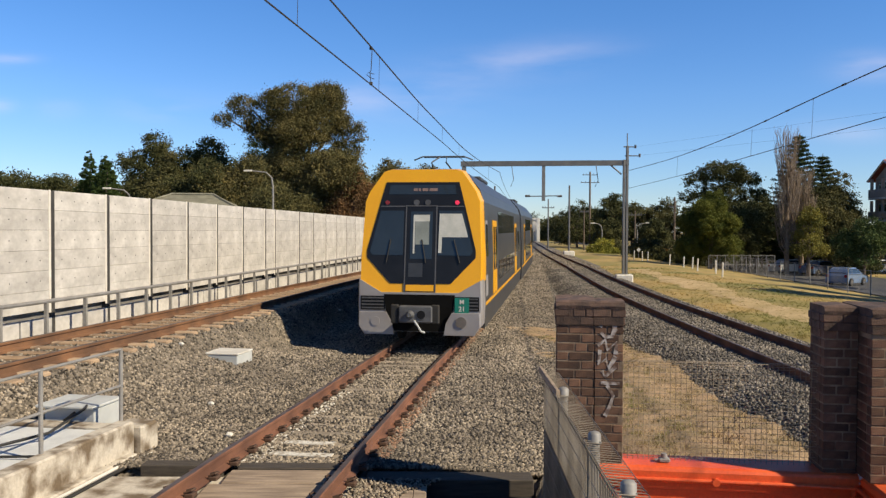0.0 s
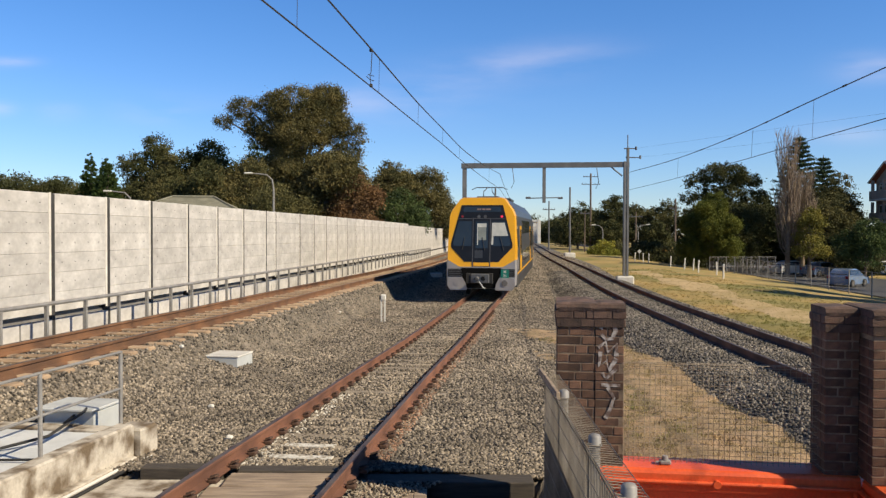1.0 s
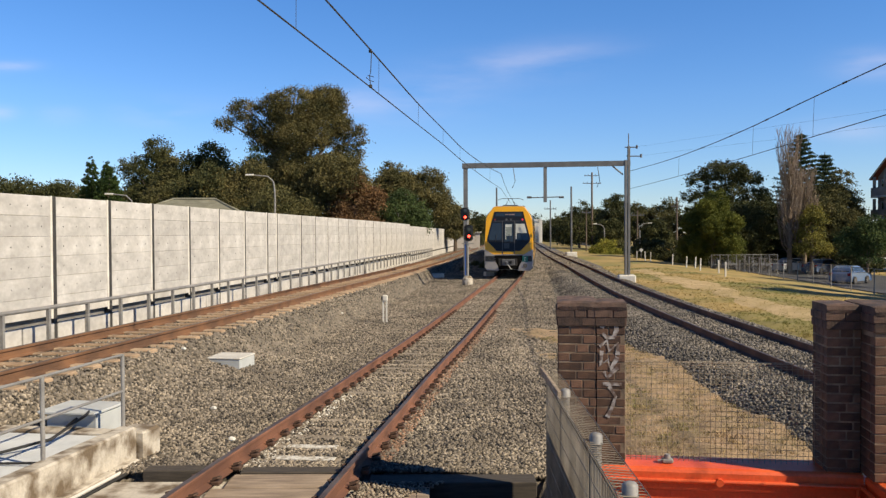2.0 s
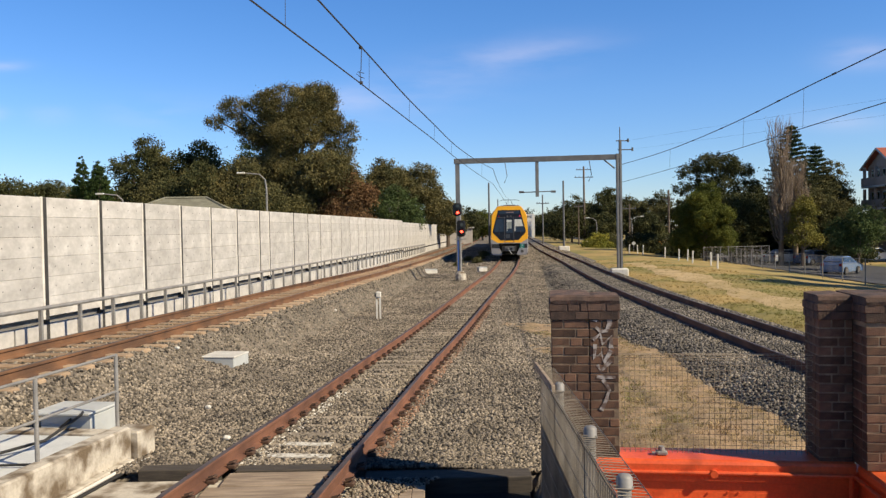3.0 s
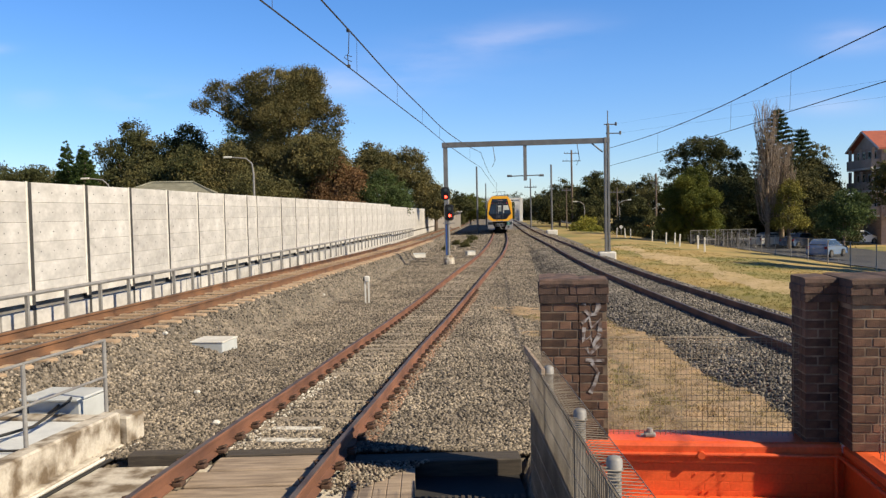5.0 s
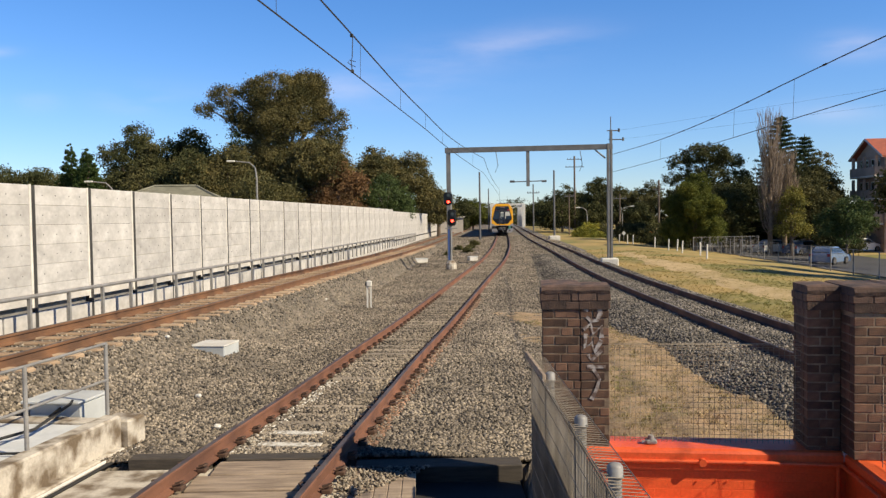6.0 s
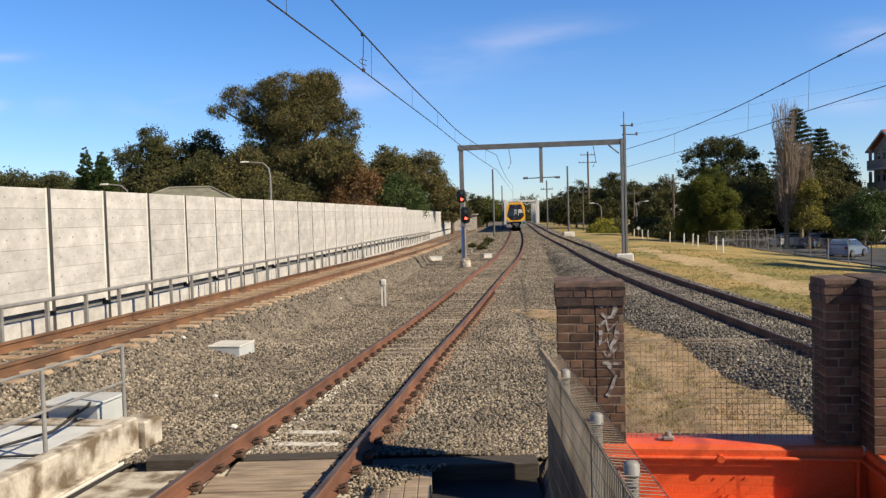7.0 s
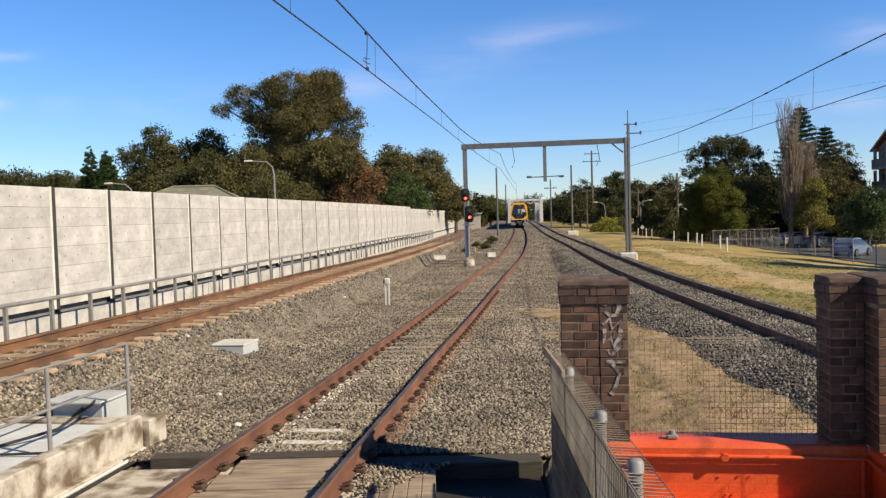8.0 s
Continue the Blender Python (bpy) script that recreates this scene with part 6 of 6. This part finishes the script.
poplar(33.9, 80, -1.6, 13.8, 2.9), poplar(36.0, 81.5, -1.6, 9.8, 3.2)


# ---- houses, road, cars, fences ----
def block_poly(x0, x1, y0, y1, z0, z1):
    return Build().box(x0, x1, y0, y1, z0, z1)


HS1 = thing("house", pose(-19.6, 64, -0.8, 0, 0, 4), "low house with a grey-brown tiled hip roof", "house")
part("wall", block_poly(-5, 5, -4, 4, -0.3, 4.2), M_CREAM, HS1)
b = Build().add([(-5.6, -4.6, 4.2), (5.6, -4.6, 4.2), (5.6, 4.6, 4.2), (-5.6, 4.6, 4.2), (-1.6, 0, 6.1), (1.6, 0, 6.1)], [(0, 1, 5, 4), (1, 2, 5), (2, 3, 4, 5), (3, 0, 4), (3, 2, 1, 0)])
rf = part("roof", b, M_TILE, HS1, "grey-brown tiled hip roof")
part("ridge_cap", Build().tube([(-1.6, 0, 6.12), (1.6, 0, 6.12)], 0.12, 6).tube([(-1.6, 0, 6.12), (-5.6, -4.6, 4.22)], 0.1, 6).tube([(1.6, 0, 6.12), (5.6, -4.6, 4.22)], 0.1, 6), M_TILE, rf)
SHD = thing("station_shed", pose(3.9, 150, 0, 0, 0, 0), "small pale shed beyond the end of the wall", "shed")
part("wall", block_poly(-2.6, 2.6, -1.5, 1.5, -0.2, 2.6), M_CREAM, SHD)
part("roof", Build().box(-2.9, 2.9, -1.8, 1.8, 2.6, 2.8, 0.03), M_WHITE, SHD)

M_PINKREND = mat("dull_pink_render", (0.52, 0.40, 0.33), (0.40, 0.31, 0.25), rough=0.9, scale=0.8, fine=12, bump=0.1, vary=0.1)
AP = thing("apartment_building", pose(47.6, 84, -1.9, 0, 0, -4), "brick apartment block with balconies and a red tiled gable roof", "apartment building")
part("wall", block_poly(0, 15, 0, 6.4, 0, 10.4), M_FLATBRICK, AP)
part("gable", Build().add([(0, 0, 10.4), (0, 6.4, 10.4), (0, 3.2, 12.1), (0.25, 0, 10.4), (0.25, 6.4, 10.4), (0.25, 3.2, 12.1)], [(0, 1, 2), (5, 4, 3), (0, 3, 4, 1), (1, 4, 5, 2), (2, 5, 3, 0)]), M_PINKREND, AP)
b = Build()
for sy, ey in ((3.2, -0.6), (3.2, 7.0)):
    b.add([(-0.6, sy, 12.35), (15.6, sy, 12.35), (15.6, ey, 10.3), (-0.6, ey, 10.3), (-0.6, sy, 12.15), (15.6, sy, 12.15), (15.6, ey, 10.1), (-0.6, ey, 10.1)], [(0, 1, 2, 3), (7, 6, 5, 4), (0, 4, 5, 1), (1, 5, 6, 2), (2, 6, 7, 3), (3, 7, 4, 0)])
rf = part("roof", b, M_REDTILE, AP, "red tiled gable roof")
for ey in (-0.62, 7.02):
    part("barge_board", Build().tube([(-0.62, 3.2, 12.25), (-0.62, ey, 10.2)], 0.11, 4), M_WHITE, rf)
for z in (3.1, 5.7, 8.1):
    bl = part("balcony", Build().box(-0.9, 0.0, 0.3, 6.1, z, z + 0.2, 0.02), M_WHITE, AP)
    part("balustrade", Build().box(-0.9, -0.78, 0.3, 6.1, z + 0.2, z + 1.1), M_PINKREND, bl)
    part("balustrade", Build().box(-0.778, -0.002, 0.3, 0.42, z + 0.2, z + 1.1), M_PINKREND, bl)
    for y in (1.0, 3.6):
        d_ = part("balcony_door", Build().box(-0.04, 0.02, y, y + 1.9, z + 0.22, z + 2.0), M_WHITE, bl)
        for k in (0.06, 1.0):
            part("pane", Build().box(-0.055, -0.035, y + k, y + k + 0.82, z + 0.3, z + 1.92), M_GLASS, d_)
    for y in (0.45, 3.1, 5.7):
        part("column", Build().box(-0.76, -0.5, y, y + 0.26, z + 0.2, z + 2.3), M_PINKREND, bl)
    fb = part("balcony", Build().box(0.3, 5.0, -1.5, 0.0, z, z + 0.2, 0.02), M_WHITE, AP)
    part("balustrade", Build().box(0.3, 5.0, -1.5, -1.38, z + 0.2, z + 1.1), M_PINKREND, fb)
    part("recess", Build().box(0.5, 4.8, -0.03, -0.004, z + 0.25, z + 2.1), M_GLASS, fb)
    for x in (0.3, 4.74):
        part("column", Build().box(x, x + 0.26, -1.37, -1.11, z + 0.2, z + 2.3), M_PINKREND, fb)
    for x in (6.2, 9.0, 11.8):
        w = part("window", Build().box(x, x + 1.5, -0.05, 0.02, z + 0.7, z + 2.0), M_WHITE, AP)
        part("pane", Build().box(x + 0.08, x + 0.70, -0.06, -0.045, z + 0.78, z + 1.92), M_GLASS, w)
        part("pane", Build().box(x + 0.80, x + 1.42, -0.06, -0.045, z + 0.78, z + 1.92), M_GLASS, w)

# the road past the verge
ys = np.linspace(40, 260, 120)
k = np.linspace(17.5, 30, 14)
X = (np.minimum(XR(ys), 15.5)[:, None]) + k[None]
Y = np.repeat(ys[:, None], 14, 1)
i = (np.arange(119)[:, None] * 14 + np.arange(13)[None]).ravel()
me = raw("road", np.stack([X, Y, rough_ground(X, Y) + 0.06], -1).reshape(-1, 3), np.stack([i, i + 1, i + 15, i + 14], -1), M_ASPHALT, True)
tagged(new("road", me), "grey asphalt street and parking strip below the railway", "road", kind="structure")


def gz(x, y):
    return float(rough_ground(np.array(float(x)), np.array(float(y))))


def parked_car(x, y, turn, paint, label, hatch=True):
    th = thing("car", pose(x, y, gz(x, y) + 0.06, 0, 0, turn), label, "car", "parked cars")
    L_ = 3.75 if hatch else 4.5
    lo = [(-L_ / 2, 0.35), (-L_ / 2 + 0.05, 0.22), (L_ / 2 - 0.05, 0.22), (L_ / 2, 0.4), (L_ / 2 - 0.05, 0.72), (L_ / 2 - 0.9, 0.92), (-L_ / 2 + 0.12, 0.96), (-L_ / 2, 0.8)]
    part("body", Build().loft([[(-0.78, a * 0.97, z) for a, z in lo], [(-0.86, a, z) for a, z in lo], [(0.86, a, z) for a, z in lo], [(0.78, a * 0.97, z) for a, z in lo]]), paint, th)
    back = -L_ / 2 + (0.12 if hatch else 0.75)
    cab = [(back, 0.95), (L_ / 2 - 1.0, 0.92), (L_ / 2 - 1.75, 1.40), (L_ / 2 - 2.2, 1.45), (back + 0.55, 1.43), (back + 0.25, 1.3)]
    part("cabin", Build().loft([[(-0.62 if z > 1.2 else -0.80, a, z) for a, z in cab], [(0.62 if z > 1.2 else 0.80, a, z) for a, z in cab]]), paint, th)
    for sx in (-1, 1):
        g = [(back + 0.3, 1.0), (L_ / 2 - 1.2, 0.97), (L_ / 2 - 1.8, 1.35), (back + 0.5, 1.37)]
        part("side_window", Build().loft([[(sx * (0.81 - 0.30 * (z - 0.95)), a, z) for a, z in g], [(sx * (0.77 - 0.30 * (z - 0.95)), a, z) for a, z in g]]), M_GLASS, th)
        for yy in (-L_ / 2 + 0.75, L_ / 2 - 0.8):
            wl_ = part("wheel", Build().tube([(sx * 0.70, yy, 0.31), (sx * 0.88, yy, 0.31)], 0.31, 16), M_UNDER, th)
            part("rim", Build().tube([(sx * 0.87, yy, 0.31), (sx * 0.89, yy, 0.31)], 0.19, 12), M_LAMP, wl_)
        part("tail_light", Build().box(sx * 0.7 - 0.11, sx * 0.7 + 0.11, -L_ / 2 - 0.01, -L_ / 2 + 0.08, 0.68, 0.9), M_RED_DIM, th)
        part("headlight", Build().box(sx * 0.62 - 0.16, sx * 0.62 + 0.16, L_ / 2 - 0.14, L_ / 2 - 0.01, 0.55, 0.72), M_LAMP, th)
    part("rear_window", Build().loft([[(-0.66, back + 0.02, 1.0), (0.66, back + 0.02, 1.0), (0.56, back + 0.36, 1.36), (-0.56, back + 0.36, 1.36)], [(-0.66, back + 0.05, 0.98), (0.66, back + 0.05, 0.98), (0.56, back + 0.4, 1.34), (-0.56, back + 0.4, 1.34)]]), M_GLASS, th)
    part("windscreen", Build().loft([[(-0.7, L_ / 2 - 1.03, 0.96), (0.7, L_ / 2 - 1.03, 0.96), (0.58, L_ / 2 - 1.70, 1.39), (-0.58, L_ / 2 - 1.70, 1.39)], [(-0.7, L_ / 2 - 1.08, 0.94), (0.7, L_ / 2 - 1.08, 0.94), (0.58, L_ / 2 - 1.75, 1.37), (-0.58, L_ / 2 - 1.75, 1.37)]]), M_GLASS, th)
    return th


parked_car(32.4, 65, -50, M_CARBLUE, "pale blue hatchback parked beside the road")
parked_car(36.6, 85.5, -65, M_CARWHITE, "white station wagon parked under the trees", False)
parked_car(37.7, 81, -60, M_CARBLUE2, "blue sedan parked under the trees", False)
parked_car(45.6, 85, -70, M_CARWHITE, "white sedan parked in front of the flats", False)
parked_car(41.0, 86, -60, M_CARTAN, "tan sedan parked in the shade", False)

CF = thing("chainlink_fence", Matrix(), "grey chain-link fence along the road", "fence")
fp = [(24.6 + 0.11 * (y - 46), float(y)) for y in np.arange(40, 92, 3.4)]
for x, y in fp:
    part("fence_post", Build().tube([(x, y, gz(x, y) - 0.2), (x, y, gz(x, y) + 1.5)], 0.035, 6), M_GALV, CF)
b = Build()
for i in range(len(fp) - 1):
    (xa, ya), (xb, yb) = fp[i], fp[i + 1]
    za, zb = gz(xa, ya), gz(xb, yb)
    for z in (1.48, 0.1):
        b.tube([(xa, ya, za + z), (xb, yb, zb + z)], 0.012, 4, False)
    for j in range(16):
        t, t2 = j / 16, min(1, (j + 6) / 16)
        if t2 < 1:
            b.tube([(xa + (xb - xa) * t, ya + (yb - ya) * t, za + 0.1), (xa + (xb - xa) * t2, ya + (yb - ya) * t2, za + 1.48)], 0.0025, 3, False)
            b.tube([(xa + (xb - xa) * t, ya + (yb - ya) * t, za + 1.48), (xa + (xb - xa) * t2, ya + (yb - ya) * t2, za + 0.1)], 0.0025, 3, False)
fq = [(24.6 + 0.82 * k, 75.0 + 0.15 * k) for k in range(9)]
for x, y in fq:
    part("fence_post", Build().tube([(x, y, -1.75), (x, y, 0.46)], 0.03, 6), M_GALV, CF)
for z in (0.42, -0.45):
    b.tube([(fq[0][0], fq[0][1], z), (fq[-1][0], fq[-1][1], z)], 0.018, 4, False)
for k in range(100):
    x = fq[0][0] + 6.56 * k / 100
    b.tube([(x, 75 + 0.183 * (x - 24.6), -1.6), (x, 75 + 0.183 * (x - 24.6), 0.42)], 0.003, 3, False)
tagged(part("chain_mesh", b, M_GALV, CF), kind="stuff")

peg = Build().box(-0.047, 0.047, -0.047, 0.047, -0.2, 0.98, 0.012).mesh("marker_peg")
peg.materials.append(M_WHITE)
for x, y in ((20.3, 86), (20.7, 84), (21.0, 83), (21.0, 75), (20.8, 70), (21.4, 69.5), (20.1, 64), (20.2, 60), (18.8, 54.5)):
    ob = new("marker_peg", peg)
    ob.matrix_basis = pose(x, y, gz(x, y), random.uniform(-3, 3), random.uniform(-3, 3), random.uniform(0, 40))
    tagged(ob, "short white timber marker peg in the grass", "marker post", "verge pegs")


def street_lamp(x, y, top, reach, label="curved grey street lamp behind the wall"):
    th = thing("street_lamp", pose(x, y, 0), label, "street lamp", "street lamps")
    part("pole", Build().tube([(0, 0, -0.2), (0, 0, top - 1.2), (-0.1, 0, top - 0.5), (-0.5 * abs(reach) / reach if reach else 0, 0, top - 0.12), (-reach, 0, top)], [0.09, 0.07, 0.055, 0.05, 0.04], 8), M_GALV, th)
    part("lamp_head", Build().box(-reach - 0.45, -reach + 0.15, -0.12, 0.12, top - 0.07, top + 0.06, 0.03), M_WHITE, th)


street_lamp(-12.45, 60, 6.9, 1.7)
street_lamp(-22.9, 60, 5.55, 1.6)
street_lamp(-13.6, 76, 9.1, 1.4)
street_lamp(28.8, 120, 3.9, -1.6, "small curved street lamp beside the road")
street_lamp(23.2, 118, 3.8, 1.2, "small curved street lamp beside the road")
SGN = thing("warning_sign", pose(26.3, 96, gz(26.3, 96)), "orange diamond warning sign on a thin post", "road sign")
part("post", Build().tube([(0, 0, -0.2), (0, 0, 1.6)], 0.04, 6), M_GALV, SGN)
part("panel", Build().slab([(0, 1.0), (0.42, 1.42), (0, 1.84), (-0.42, 1.42)], -0.07, -0.05), M_SIGN, SGN)
SG2 = thing("diamond_sign", pose(23.2, 96, gz(23.2, 96)), "small pale diamond sign on a thin post", "road sign")
part("post", Build().tube([(0, 0, -0.2), (0, 0, 1.2)], 0.03, 6), M_GALV, SG2)
part("panel", Build().slab([(0, 0.75), (0.26, 1.0), (0, 1.25), (-0.26, 1.0)], -0.06, -0.04), M_PALE, SG2)

# the platform under the camera
PF = thing("platform", pose(0, 0, 0, 0, 0, -7.5), "concrete station platform with a low edge wall", "platform")
part("deck", Build().box(-1.2, 4.4, -40, 2.6, 0.75, 0.93, 0.02), M_PAVING, PF)
part("edge_wall", Build().box(-1.0, 4.3, -40, 2.5, -1.0, 0.75), M_OLDCONC, PF)


def motions():
    times = [0.0, 0.5, 1.0, 1.5, 2.0, 2.5, 3.0, 3.5, 4.0, 4.5, 5.0, 5.5, 6.0, 6.5, 7.0, 7.5, 8.0]
    for k, car in enumerate(CARS):
        walk(car, [(t, car_pose(4.6 + 15.75 * t + k * (CAR_LEN + 0.25))) for t in times])


motions()
